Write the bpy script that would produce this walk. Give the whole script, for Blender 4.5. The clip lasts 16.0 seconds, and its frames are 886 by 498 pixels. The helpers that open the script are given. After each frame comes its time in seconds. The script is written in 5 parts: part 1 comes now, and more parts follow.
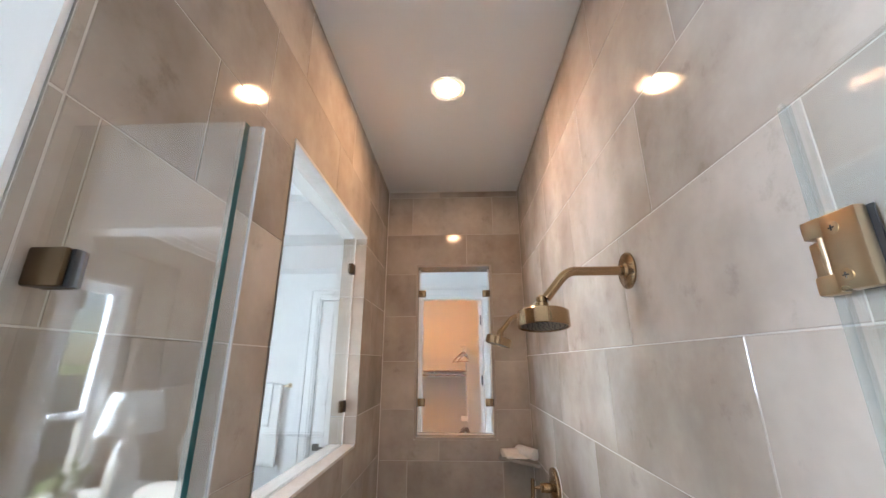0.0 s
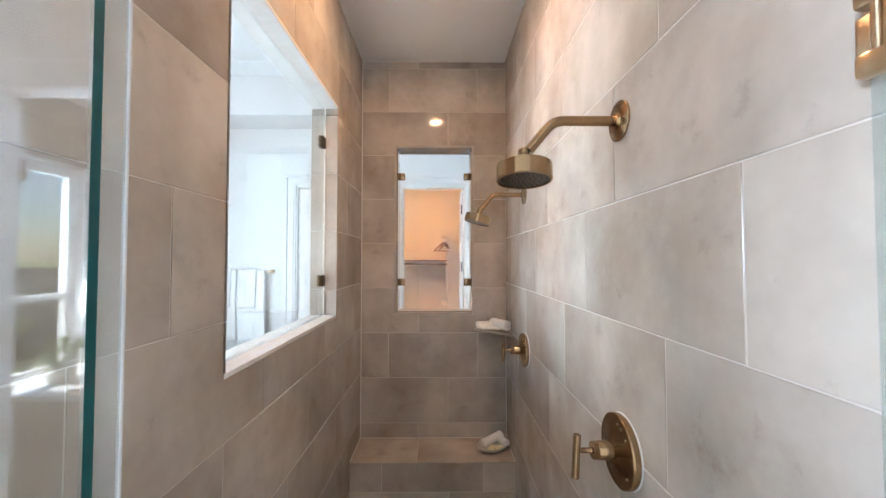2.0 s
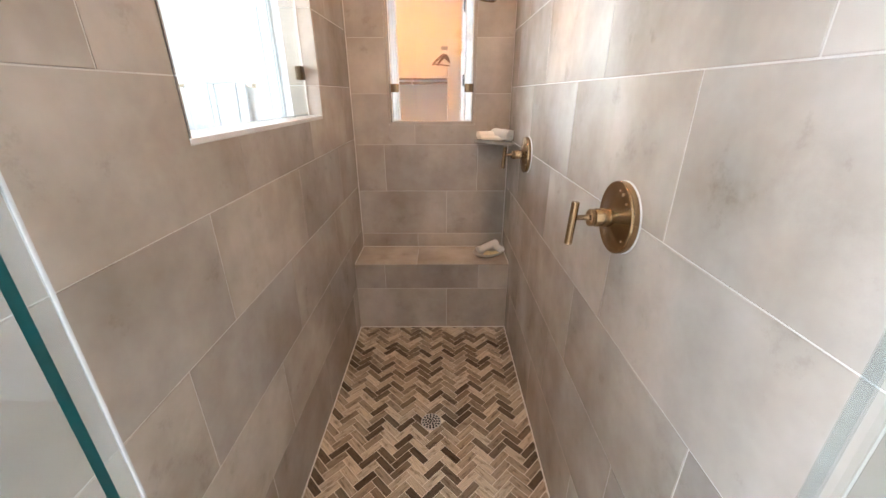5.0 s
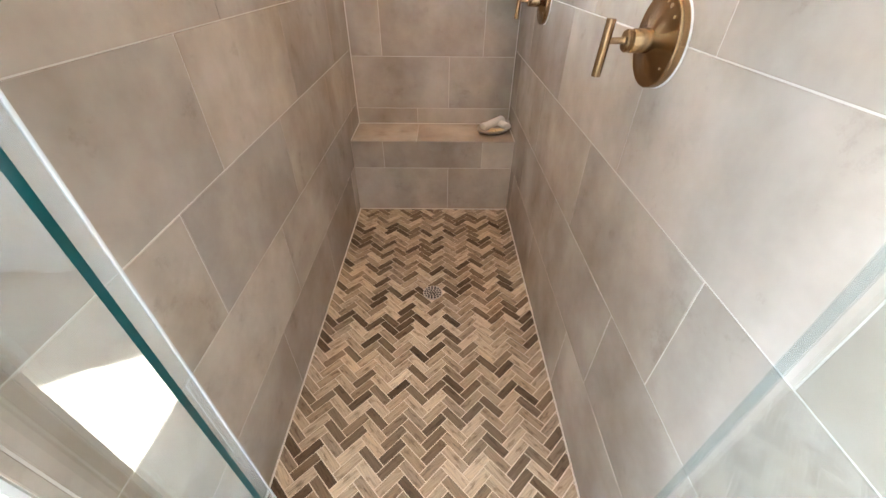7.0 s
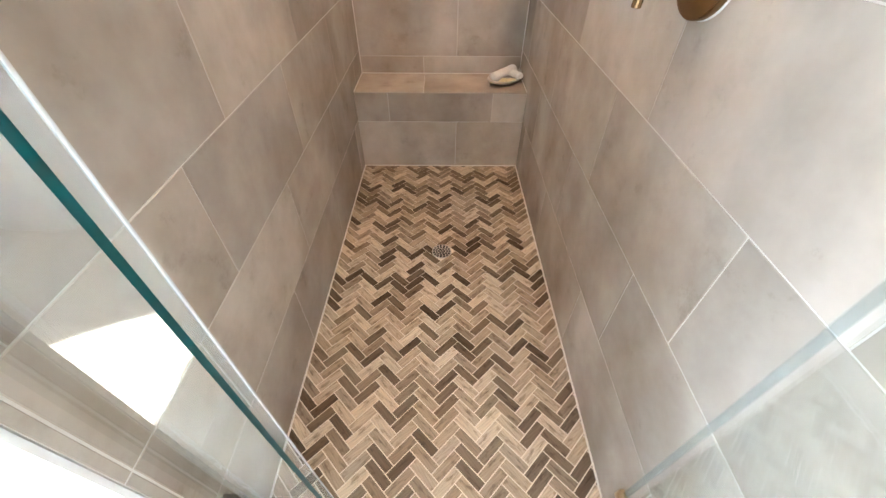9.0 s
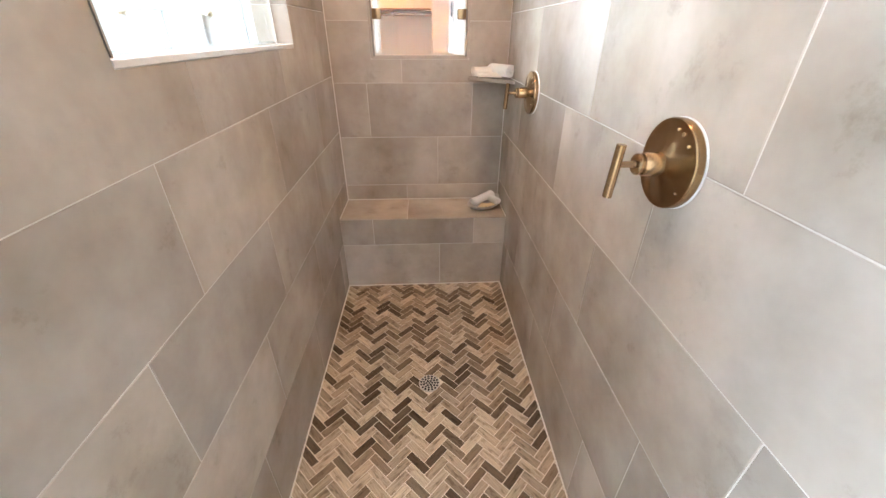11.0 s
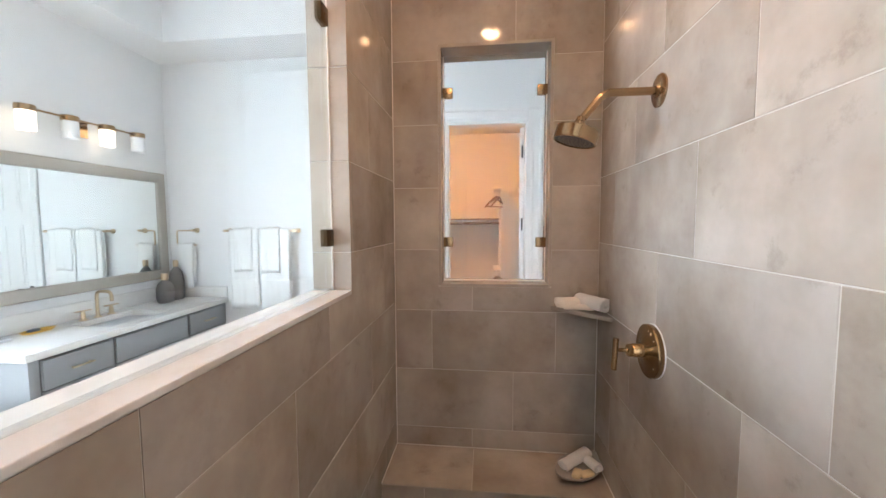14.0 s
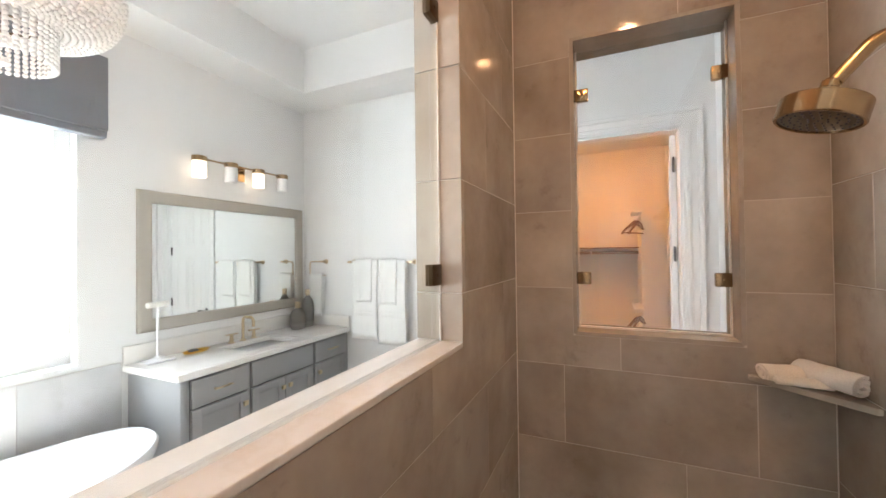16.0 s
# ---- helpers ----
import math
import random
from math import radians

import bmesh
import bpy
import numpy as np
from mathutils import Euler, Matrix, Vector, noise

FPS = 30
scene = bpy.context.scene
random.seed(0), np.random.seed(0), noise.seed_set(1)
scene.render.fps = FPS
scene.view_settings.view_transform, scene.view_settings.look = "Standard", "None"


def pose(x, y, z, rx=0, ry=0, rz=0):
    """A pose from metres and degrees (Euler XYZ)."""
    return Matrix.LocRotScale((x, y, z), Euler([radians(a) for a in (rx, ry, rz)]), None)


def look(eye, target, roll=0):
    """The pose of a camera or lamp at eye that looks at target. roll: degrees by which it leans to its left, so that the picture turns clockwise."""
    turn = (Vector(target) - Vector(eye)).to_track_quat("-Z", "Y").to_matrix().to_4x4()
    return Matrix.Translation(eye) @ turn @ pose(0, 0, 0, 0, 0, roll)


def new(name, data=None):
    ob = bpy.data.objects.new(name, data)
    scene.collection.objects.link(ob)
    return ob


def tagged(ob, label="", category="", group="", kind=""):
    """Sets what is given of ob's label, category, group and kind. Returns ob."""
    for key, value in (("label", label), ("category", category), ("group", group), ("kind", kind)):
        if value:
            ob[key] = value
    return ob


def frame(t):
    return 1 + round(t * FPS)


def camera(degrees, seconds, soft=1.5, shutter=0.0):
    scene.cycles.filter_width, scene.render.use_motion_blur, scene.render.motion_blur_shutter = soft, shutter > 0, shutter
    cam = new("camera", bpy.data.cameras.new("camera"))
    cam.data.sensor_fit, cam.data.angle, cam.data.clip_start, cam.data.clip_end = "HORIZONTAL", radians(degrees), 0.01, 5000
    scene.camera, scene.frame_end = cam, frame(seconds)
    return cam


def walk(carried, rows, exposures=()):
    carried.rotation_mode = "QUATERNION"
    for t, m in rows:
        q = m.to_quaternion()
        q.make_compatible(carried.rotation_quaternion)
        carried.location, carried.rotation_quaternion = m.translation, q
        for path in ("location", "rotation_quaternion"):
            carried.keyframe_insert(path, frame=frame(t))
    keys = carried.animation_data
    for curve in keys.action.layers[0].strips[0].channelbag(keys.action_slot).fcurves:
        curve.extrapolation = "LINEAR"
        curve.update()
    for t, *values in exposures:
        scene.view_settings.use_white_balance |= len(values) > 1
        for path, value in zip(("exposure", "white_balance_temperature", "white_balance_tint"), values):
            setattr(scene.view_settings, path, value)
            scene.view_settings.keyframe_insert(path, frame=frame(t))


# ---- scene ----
cam = camera(99.5, 16.0)
PATH = [
    (0, (-0.013, 0.208, 1.779), (-0.085, 2.121, 2.357), -0.1),
    (0.5, (0.005, 0.219, 1.752), (-0.05, 2.163, 2.219), -0.1),
    (1, (0.008, 0.23, 1.727), (-0.011, 2.199, 2.078), -0.1),
    (1.5, (0.011, 0.26, 1.699), (0.01, 2.25, 1.894), -0.1),
    (2, (0.008, 0.306, 1.673), (0.022, 2.305, 1.731), -0.0),
    (2.5, (0.012, 0.335, 1.645), (0.027, 2.334, 1.592), -0.1),
    (3, (0.015, 0.356, 1.608), (0.026, 2.346, 1.406), -0.1),
    (3.5, (0.019, 0.363, 1.579), (0.021, 2.333, 1.232), -0.1),
    (4, (0.025, 0.369, 1.543), (0.026, 2.307, 1.047), -0.1),
    (4.5, (0.027, 0.375, 1.513), (0.029, 2.271, 0.877), -0.1),
    (5, (0.031, 0.384, 1.481), (0.034, 2.232, 0.717), -0.1),
    (5.2, (0.026, 0.385, 1.467), (0.039, 2.209, 0.648), -0.1),
    (7.3, (0.008, 0.388, 1.329), (0.02, 1.929, 0.055), 0.6),
    (7.5, (0.003, 0.392, 1.328), (0.013, 1.906, 0.022), 0.1),
    (8, (-0.005, 0.393, 1.309), (-0.007, 1.857, -0.053), 0.2),
    (8.2, (-0.009, 0.394, 1.299), (-0.012, 1.834, -0.09), 0.3),
    (10.3, (-0.031, 0.481, 1.352), (0.001, 2.032, 0.089), 0.3),
    (10.5, (-0.029, 0.495, 1.373), (0.013, 2.094, 0.173), 0.3),
    (11, (-0.028, 0.544, 1.429), (0.063, 2.274, 0.429), 0.2),
    (11.5, (-0.027, 0.589, 1.49), (0.077, 2.435, 0.726), 0.2),
    (12, (-0.026, 0.697, 1.536), (0.021, 2.633, 1.035), 0.1),
    (12.5, (-0.011, 0.827, 1.57), (0.048, 2.802, 1.261), -0.1),
    (13, (-0.017, 0.899, 1.577), (-0.009, 2.886, 1.348), -0.1),
    (13.5, (-0.056, 0.964, 1.598), (-0.199, 2.946, 1.372), -0.2),
    (14, (-0.083, 1.033, 1.614), (-0.302, 3.016, 1.476), -0.3),
    (14.5, (-0.089, 1.092, 1.628), (-0.259, 3.083, 1.563), -0.2),
    (15, (-0.086, 1.19, 1.621), (-0.379, 3.169, 1.629), -0.3),
    (15.5, (-0.116, 1.255, 1.615), (-0.711, 3.165, 1.628), -0.5),
    (16, (-0.173, 1.326, 1.623), (-0.985, 3.153, 1.647), -0.7),
]
EXPOSURES = [(0, 3.0, 6000, 8), (1.5, 3.27, 5850, 6), (3.5, 3.52, 5900, 7), (5, 3.87, 6150, 8), (7.5, 4.25, 6200, 5), (8.2, 4.3, 6200, 5), (10.3, 4.35, 6050, 6), (11, 4.27, 6000, 6), (12, 3.75, 5950, 6), (12.5, 3.5, 6000, 7), (13.5, 3.28, 6150, 9), (14.5, 3.25, 6350, 10), (16, 3.12, 6950, 12)]
walk(cam, [(t, look(eye, target, roll)) for t, eye, target, roll in PATH], EXPOSURES)

# ---- light ----
world = bpy.data.worlds.new("sky")
scene.world = world
world.use_nodes = True
wn = world.node_tree.nodes
sky = wn.new("ShaderNodeTexSky")
sky.sky_type, sky.sun_disc = "NISHITA", False
sky.sun_elevation, sky.sun_rotation = radians(45.4), radians(294)
world.node_tree.links.new(sky.outputs[0], wn["Background"].inputs[0])
wn["Background"].inputs[1].default_value = 0.06
sun_data = bpy.data.lights.new("sun", "SUN")
sun_data.energy, sun_data.angle, sun_data.color = 5.0, radians(0.5), (1, 0.965, 0.92)
sun = new("sun", sun_data)
sun.matrix_world = look((-9, 4.9, 10), (0, 0.9, 0))


def window_light(name, x, y0, y1, z0, z1, watts, color, spread=180):
    data = bpy.data.lights.new(name, "AREA")
    data.shape, data.size, data.size_y = "RECTANGLE", y1 - y0, z1 - z0
    data.energy, data.color, data.spread = watts, color, radians(spread)
    ob = new(name, data)
    ob.matrix_world = look((x, (y0 + y1) / 2, (z0 + z1) / 2), (x + 1, (y0 + y1) / 2, (z0 + z1) / 2))
    return ob


window_light("sky_light_tub_window", -3.14, 0.62, 2.42, 1.02, 2.42, 6.2, (0.83, 0.89, 1.0), 165)
window_light("sky_light_bedroom_window", -3.14, -2.19, -1.19, 1.42, 2.4, 42, (0.74, 0.84, 1.0), 82)

# ---- materials ----


class Nodes:
    """Short hand for a node material."""

    def __init__(self, name):
        self.m = bpy.data.materials.new(name)
        self.m.use_nodes = True
        self.t = self.m.node_tree
        self.b = self.t.nodes["Principled BSDF"]
        self.out = self.t.nodes["Material Output"]

    def add(self, kind, **props):
        n = self.t.nodes.new("ShaderNode" + kind)
        for k, v in props.items():
            setattr(n, k, v)
        return n

    def link(self, a, b):
        self.t.links.new(a, b)

    def noise(self, vec, scale, detail=4.0, rough=0.55):
        n = self.add("TexNoise")
        n.inputs["Scale"].default_value, n.inputs["Detail"].default_value, n.inputs["Roughness"].default_value = scale, detail, rough
        self.link(vec, n.inputs["Vector"])
        return n.outputs["Fac"]

    def ramp(self, fac, *stops):
        n = self.add("ValToRGB")
        while len(n.color_ramp.elements) < len(stops):
            n.color_ramp.elements.new(0.5)
        for e, (p, c) in zip(n.color_ramp.elements, stops):
            e.position, e.color = p, (*c, 1) if len(c) == 3 else c
        self.link(fac, n.inputs["Fac"])
        return n.outputs["Color"]

    def mix(self, fac, a, b, blend="MIX"):
        n = self.add("Mix", data_type="RGBA", blend_type=blend)
        if isinstance(fac, (int, float)):
            n.inputs[0].default_value = fac
        else:
            self.link(fac, n.inputs[0])
        for v, i in ((a, 6), (b, 7)):
            if isinstance(v, tuple):
                n.inputs[i].default_value = (*v, 1)
            else:
                self.link(v, n.inputs[i])
        return n.outputs[2]

    def rescale(self, fac, lo, hi):
        n = self.add("MapRange")
        n.inputs["To Min"].default_value, n.inputs["To Max"].default_value = lo, hi
        self.link(fac, n.inputs["Value"])
        return n.outputs["Result"]

    def coords(self, stretch=(1, 1, 1), out="Object", shift=None):
        tc = self.add("TexCoord")
        mp = self.add("Mapping")
        mp.inputs["Scale"].default_value = stretch
        self.link(tc.outputs[out], mp.inputs["Vector"])
        if shift is not None:
            mul = self.add("VectorMath", operation="SCALE")
            mul.inputs[0].default_value = (37.0, 53.0, 71.0)
            self.link(shift, mul.inputs["Scale"])
            self.link(mul.outputs[0], mp.inputs["Location"])
        return mp.outputs["Vector"]

    def bump(self, height, strength, distance=0.002):
        n = self.add("Bump")
        n.inputs["Strength"].default_value, n.inputs["Distance"].default_value = strength, distance
        self.link(height, n.inputs["Height"])
        self.link(n.outputs["Normal"], self.b.inputs["Normal"])

    def set(self, **kw):
        for k, v in kw.items():
            key = {"color": "Base Color", "rough": "Roughness", "metal": "Metallic", "coat": "Coat Weight", "sheen": "Sheen Weight", "spec": "Specular IOR Level"}[k]
            if isinstance(v, tuple):
                self.b.inputs[key].default_value = (*v, 1)
            elif isinstance(v, (int, float)):
                self.b.inputs[key].default_value = v
            else:
                self.link(v, self.b.inputs[key])
        return self


def plain(name, color, rough=0.5, metal=0.0, vary=0.06, grain=40.0, bump=0.15, depth=0.001, stretch=(1, 1, 1)):
    """A surface of one colour with fine and broad variation of tone, gloss and relief."""
    n = Nodes(name)
    v = n.coords(stretch)
    broad, fine = n.noise(v, 1.7), n.noise(v, grain)
    lo = tuple(c * (1 - vary) for c in color)
    hi = tuple(min(1, c * (1 + vary)) for c in color)
    n.set(color=n.mix(n.rescale(fine, 0.35, 0.65), n.ramp(broad, (0.3, lo), (0.7, hi)), color), metal=metal, rough=n.rescale(broad, rough * 0.85, rough * 1.15))
    if bump:
        n.bump(fine, bump, depth)
    return n.m


def tile_material(name, dark, mid, light):
    """Honed porcelain with soft clouds and faint veins; each tile takes its own cut of the pattern."""
    n = Nodes(name)
    rnd = n.add("ObjectInfo").outputs["Random"]
    v = n.coords((1.0, 1.0, 1.0), shift=rnd)
    w = n.coords((2.6, 2.6, 0.9), shift=rnd)
    clouds, patches, veins = n.noise(v, 2.4, 5.0, 0.6), n.noise(w, 2.2, 3.0), n.noise(v, 9.0, 8.0, 0.7)
    col = n.ramp(clouds, (0.29, dark), (0.5, mid), (0.66, light))
    col = n.mix(n.rescale(patches, 0.0, 0.4), col, mid)
    bands = n.noise(n.coords((1.0, 1.0, 0.35), shift=rnd), 4.5, 2.0, 0.4)
    col = n.mix(0.5, col, n.ramp(bands, (0.38, (0.84, 0.83, 0.82)), (0.52, (1, 1, 1)), (0.64, (1.1, 1.1, 1.11))), "MULTIPLY")
    smudge = n.mix(n.ramp(n.noise(v, 3.1, 2.0), (0.5, (0, 0, 0)), (0.62, (1, 1, 1))), (1.0, 1.0, 1.0), n.ramp(veins, (0.36, (0.66, 0.64, 0.6)), (0.52, (1, 1, 1))))
    col = n.mix(0.3, col, smudge, "MULTIPLY")
    spot = n.ramp(veins, (0.27, (0.62, 0.6, 0.57)), (0.4, (1, 1, 1)))
    col = n.mix(0.55, col, spot, "MULTIPLY")
    tone = n.ramp(rnd, (0.0, (0.88, 0.88, 0.89)), (1.0, (1.08, 1.07, 1.05)))
    n.set(color=n.mix(1.0, col, tone, "MULTIPLY"), rough=n.rescale(patches, 0.06, 0.1), spec=0.24)
    n.bump(n.noise(v, 30.0, 5.0), 0.05, 0.001)
    return n.m


def chip_material(name, per_island):
    """Wood-look mosaic chip with grain along its length."""
    n = Nodes(name)
    rnd = n.add("NewGeometry").outputs["Random Per Island"] if per_island else n.add("ObjectInfo").outputs["Random"]
    v = n.coords((11.0, 120.0, 1.0), "UV", rnd)
    grain, knots = n.noise(v, 1.0, 5.0, 0.6), n.noise(n.coords((30.0, 60.0, 1.0), "UV", rnd), 1.0, 2.0)
    base = n.ramp(rnd, (0.0, (0.36, 0.29, 0.205)), (0.14, (0.66, 0.575, 0.45)), (0.26, (0.22, 0.165, 0.112)), (0.36, (0.075, 0.053, 0.034)), (0.48, (0.50, 0.42, 0.315)), (0.6, (0.09, 0.065, 0.043)), (0.7, (0.20, 0.152, 0.105)), (0.8, (0.45, 0.375, 0.28)), (0.9, (0.68, 0.60, 0.48)), (1.0, (0.15, 0.112, 0.077)))
    rings = n.add("TexWave", wave_type="RINGS", rings_direction="SPHERICAL")
    rings.inputs["Scale"].default_value, rings.inputs["Distortion"].default_value, rings.inputs["Detail"].default_value = 1.6, 4.0, 2.0
    n.link(n.coords((10.0, 42.0, 1.0), "UV", rnd), rings.inputs["Vector"])
    streak = n.ramp(grain, (0.32, (0.5, 0.46, 0.42)), (0.46, (0.93, 0.92, 0.91)), (0.68, (1.22, 1.2, 1.17)))
    col = n.mix(0.8, base, streak, "MULTIPLY")
    col = n.mix(n.rescale(knots, 0.0, 0.6), col, n.ramp(rings.outputs["Fac"], (0.1, (0.6, 0.56, 0.52)), (0.4, (1, 1, 1))), "MULTIPLY")
    col = n.mix(0.8, col, n.ramp(knots, (0.33, (0.55, 0.5, 0.45)), (0.45, (1, 1, 1))), "MULTIPLY")
    n.set(color=col, rough=0.4, spec=0.3)
    n.bump(grain, 0.15, 0.0008)
    return n.m


def metal_material(name, color, rough):
    n = Nodes(name)
    smudge = n.noise(n.coords(), 9.0, 3.0)
    n.set(color=n.mix(n.rescale(smudge, 0.0, 0.35), color, tuple(c * 0.8 for c in color)), metal=1.0, rough=n.rescale(smudge, rough * 0.85, rough * 1.2))
    return n.m


def glass_material(name, tint, face_on=0.045):
    """Clear pane: what lies behind, with a gloss over it that grows towards grazing views."""
    n = Nodes(name)
    clear, gloss, mix, facing, power = n.add("BsdfTransparent"), n.add("BsdfGlossy"), n.add("MixShader"), n.add("LayerWeight"), n.add("Math", operation="POWER")
    clear.inputs["Color"].default_value = (*tint, 1)
    gloss.inputs["Roughness"].default_value = 0.0
    facing.inputs["Blend"].default_value = 0.5
    power.inputs[1].default_value = 5.0
    n.link(facing.outputs["Facing"], power.inputs[0])
    n.link(n.rescale(power.outputs[0], face_on, 0.9), mix.inputs[0])
    n.link(clear.outputs[0], mix.inputs[1])
    n.link(gloss.outputs[0], mix.inputs[2])
    n.link(mix.outputs[0], n.out.inputs["Surface"])
    return n.m


def glow_material(name, color, strength):
    n = Nodes(name)
    n.set(color=(0.85, 0.85, 0.83), rough=0.4)
    n.b.inputs["Emission Color"].default_value = (*color, 1)
    n.b.inputs["Emission Strength"].default_value = strength
    return n.m


def dotted_material():
    """Taupe wallpaper with a soft pattern of darker dots."""
    n = Nodes("dotted_wallpaper")
    cells = n.add("TexVoronoi")
    cells.inputs["Scale"].default_value, cells.inputs["Randomness"].default_value = 8.0, 0.45
    v = n.coords((0.0, 1.0, 1.0))
    n.link(v, cells.inputs["Vector"])
    n.set(color=n.ramp(cells.outputs["Distance"], (0.18, (0.17, 0.15, 0.14)), (0.3, (0.27, 0.25, 0.235))), rough=0.8)
    n.bump(n.noise(v, 300.0), 0.1, 0.001)
    return n.m


def cloth_material(name, color, stretch=(1, 1, 1), scale=260.0, vary=0.1):
    n = Nodes(name)
    v = n.coords(stretch)
    weave, folds = n.noise(v, scale, 3.0), n.noise(v, 9.0, 3.0)
    lo, hi = tuple(c * (1 - vary) for c in color), tuple(min(1.0, c * (1 + vary)) for c in color)
    n.set(color=n.mix(n.rescale(folds, 0.2, 0.6), n.ramp(weave, (0.3, lo), (0.7, hi)), color), rough=0.95, sheen=0.25)
    n.bump(weave, 0.5, 0.002)
    return n.m


WALL_TILE = tile_material("porcelain_wall_tile", (0.31, 0.264, 0.216), (0.45, 0.402, 0.347), (0.565, 0.522, 0.466))
FLOOR_TILE = tile_material("porcelain_floor_tile", (0.42, 0.38, 0.33), (0.5, 0.455, 0.4), (0.56, 0.52, 0.46))
GROUT = plain("grout", (0.62, 0.585, 0.535), 0.9, vary=0.08, grain=300, bump=0.3)
CHIP = chip_material("wood_look_mosaic", False)
CHIP_JOINED = chip_material("wood_look_mosaic_joined", True)
CHIP_GROUT = plain("mosaic_grout", (0.80, 0.73, 0.63), 0.9, vary=0.1, grain=300, bump=0.3)
PAINT = plain("white_wall_paint", (0.80, 0.80, 0.795), 0.62, vary=0.015, grain=160, bump=0.08)
TRIM = plain("white_trim_paint", (0.82, 0.82, 0.81), 0.35, vary=0.015, grain=60, bump=0.04)
GREY_PAINT = plain("grey_cabinet_paint", (0.30, 0.305, 0.315), 0.38, vary=0.03, grain=80, bump=0.05)
GREY_GAP_SHADE = plain("cabinet_gap_shade", (0.10, 0.102, 0.108), 0.6, vary=0.03)
BRONZE = metal_material("brushed_bronze", (0.41, 0.275, 0.15), 0.19)
GOLD = metal_material("champagne_gold", (0.60, 0.47, 0.31), 0.28)
STEEL = metal_material("brushed_steel", (0.62, 0.6, 0.57), 0.3)
DARK_METAL = plain("black_hardware", (0.02, 0.02, 0.022), 0.4, vary=0.1)
# dark bronze parts; on the screen clamps the dark tone stands for shade
DARK_BRONZE = metal_material("dark_bronze", (0.12, 0.08, 0.045), 0.32)
GLASS = glass_material("clear_glass", (0.945, 0.962, 0.955), 0.075)
WINDOW_GLASS = glass_material("window_glass", (0.98, 0.99, 0.99))
def frosted_material():
    """Obscured glass: scatters most of the daylight that passes."""
    n = Nodes("obscured_glass")
    clear, milk, mix = n.add("BsdfTransparent"), n.add("BsdfTranslucent"), n.add("MixShader")
    milk.inputs["Color"].default_value = (0.62, 0.68, 0.74, 1)
    mix.inputs[0].default_value = 0.75
    n.link(clear.outputs[0], mix.inputs[1])
    n.link(milk.outputs[0], mix.inputs[2])
    n.link(mix.outputs[0], n.out.inputs["Surface"])
    return n.m


FROSTED = frosted_material()
GLASS_EDGE = plain("green_glass_edge", (0.002, 0.075, 0.078), 0.3, vary=0.05, bump=0)
MIRROR = Nodes("mirror_silver").set(color=(0.9, 0.93, 0.92), metal=1.0, rough=0.015).m
FRAME_TAUPE = plain("taupe_frame_paint", (0.42, 0.385, 0.335), 0.42, vary=0.05, grain=90, bump=0.1)
TOWEL = cloth_material("white_terry", (0.84, 0.84, 0.82))
WASHCLOTH = cloth_material("ivory_terry", (0.86, 0.82, 0.75))
VALANCE = cloth_material("slate_linen", (0.14, 0.163, 0.195), (9, 9, 0.6), 30.0, 0.35)
CURTAIN = cloth_material("taupe_curtain", (0.30, 0.26, 0.23), (6, 6, 0.8), 60.0)
SOAP = plain("cream_soap", (0.80, 0.68, 0.42), 0.45, vary=0.04, grain=30, bump=0.1)
DISH = plain("stoneware_dish", (0.46, 0.44, 0.40), 0.5, vary=0.1, grain=70, bump=0.2)
BOTTLE = plain("charcoal_ceramic", (0.13, 0.13, 0.125), 0.5, vary=0.15, grain=50, bump=0.2)
WAINSCOT_TILE = tile_material("pale_wainscot_tile", (0.60, 0.605, 0.61), (0.68, 0.685, 0.69), (0.74, 0.74, 0.745))
PORCELAIN = plain("white_porcelain", (0.86, 0.86, 0.86), 0.12, vary=0.01, bump=0)
TUB_WHITE = plain("white_acrylic", (0.70, 0.72, 0.735), 0.14, vary=0.01, bump=0)
BEAD = plain("whitewashed_bead", (0.80, 0.77, 0.74), 0.5, vary=0.06, grain=80, bump=0.1)
WOOD = plain("hanger_wood", (0.17, 0.085, 0.04), 0.4, vary=0.2, grain=20, stretch=(1, 1, 8))
SHELF_WHITE = plain("white_melamine", (0.78, 0.77, 0.75), 0.4, vary=0.02)
ROD = metal_material("closet_rod", (0.35, 0.27, 0.2), 0.3)
LEAF = plain("leaf", (0.07, 0.12, 0.035), 0.45, vary=0.35, grain=30)
LAMP_BODY = plain("glazed_lamp_base", (0.70, 0.69, 0.65), 0.25, vary=0.04)
SHADE = cloth_material("linen_shade", (0.78, 0.76, 0.70))
CARPET = cloth_material("bedroom_carpet", (0.46, 0.42, 0.37), scale=120.0)
WALLPAPER = dotted_material()
LAWN = plain("lawn", (0.09, 0.13, 0.04), 0.9, vary=0.4, grain=6, bump=0.6, depth=0.03)
FENCE = plain("fence_boards", (0.33, 0.31, 0.30), 0.85, vary=0.2, grain=8)
DOWNLIGHT = glow_material("downlight_lens", (1.0, 0.535, 0.265), 46.0)
CLOSET_GLOW = glow_material("closet_lens", (1.0, 0.37, 0.085), 10.5)
OPAL = glow_material("opal_glass_lit", (1.0, 0.78, 0.56), 0.3)
BULB = glow_material("candle_bulb", (1.0, 0.5, 0.25), 2.8)


def quartz_material(name="white_quartz", base=(0.84, 0.82, 0.79), line=(0.73, 0.69, 0.64)):
    n = Nodes(name)
    v = n.coords()
    vein = n.ramp(n.noise(v, 3.5, 7.0, 0.65), (0.46, base), (0.5, line), (0.54, base))
    n.set(color=n.mix(0.55, base, vein), rough=0.16)
    return n.m


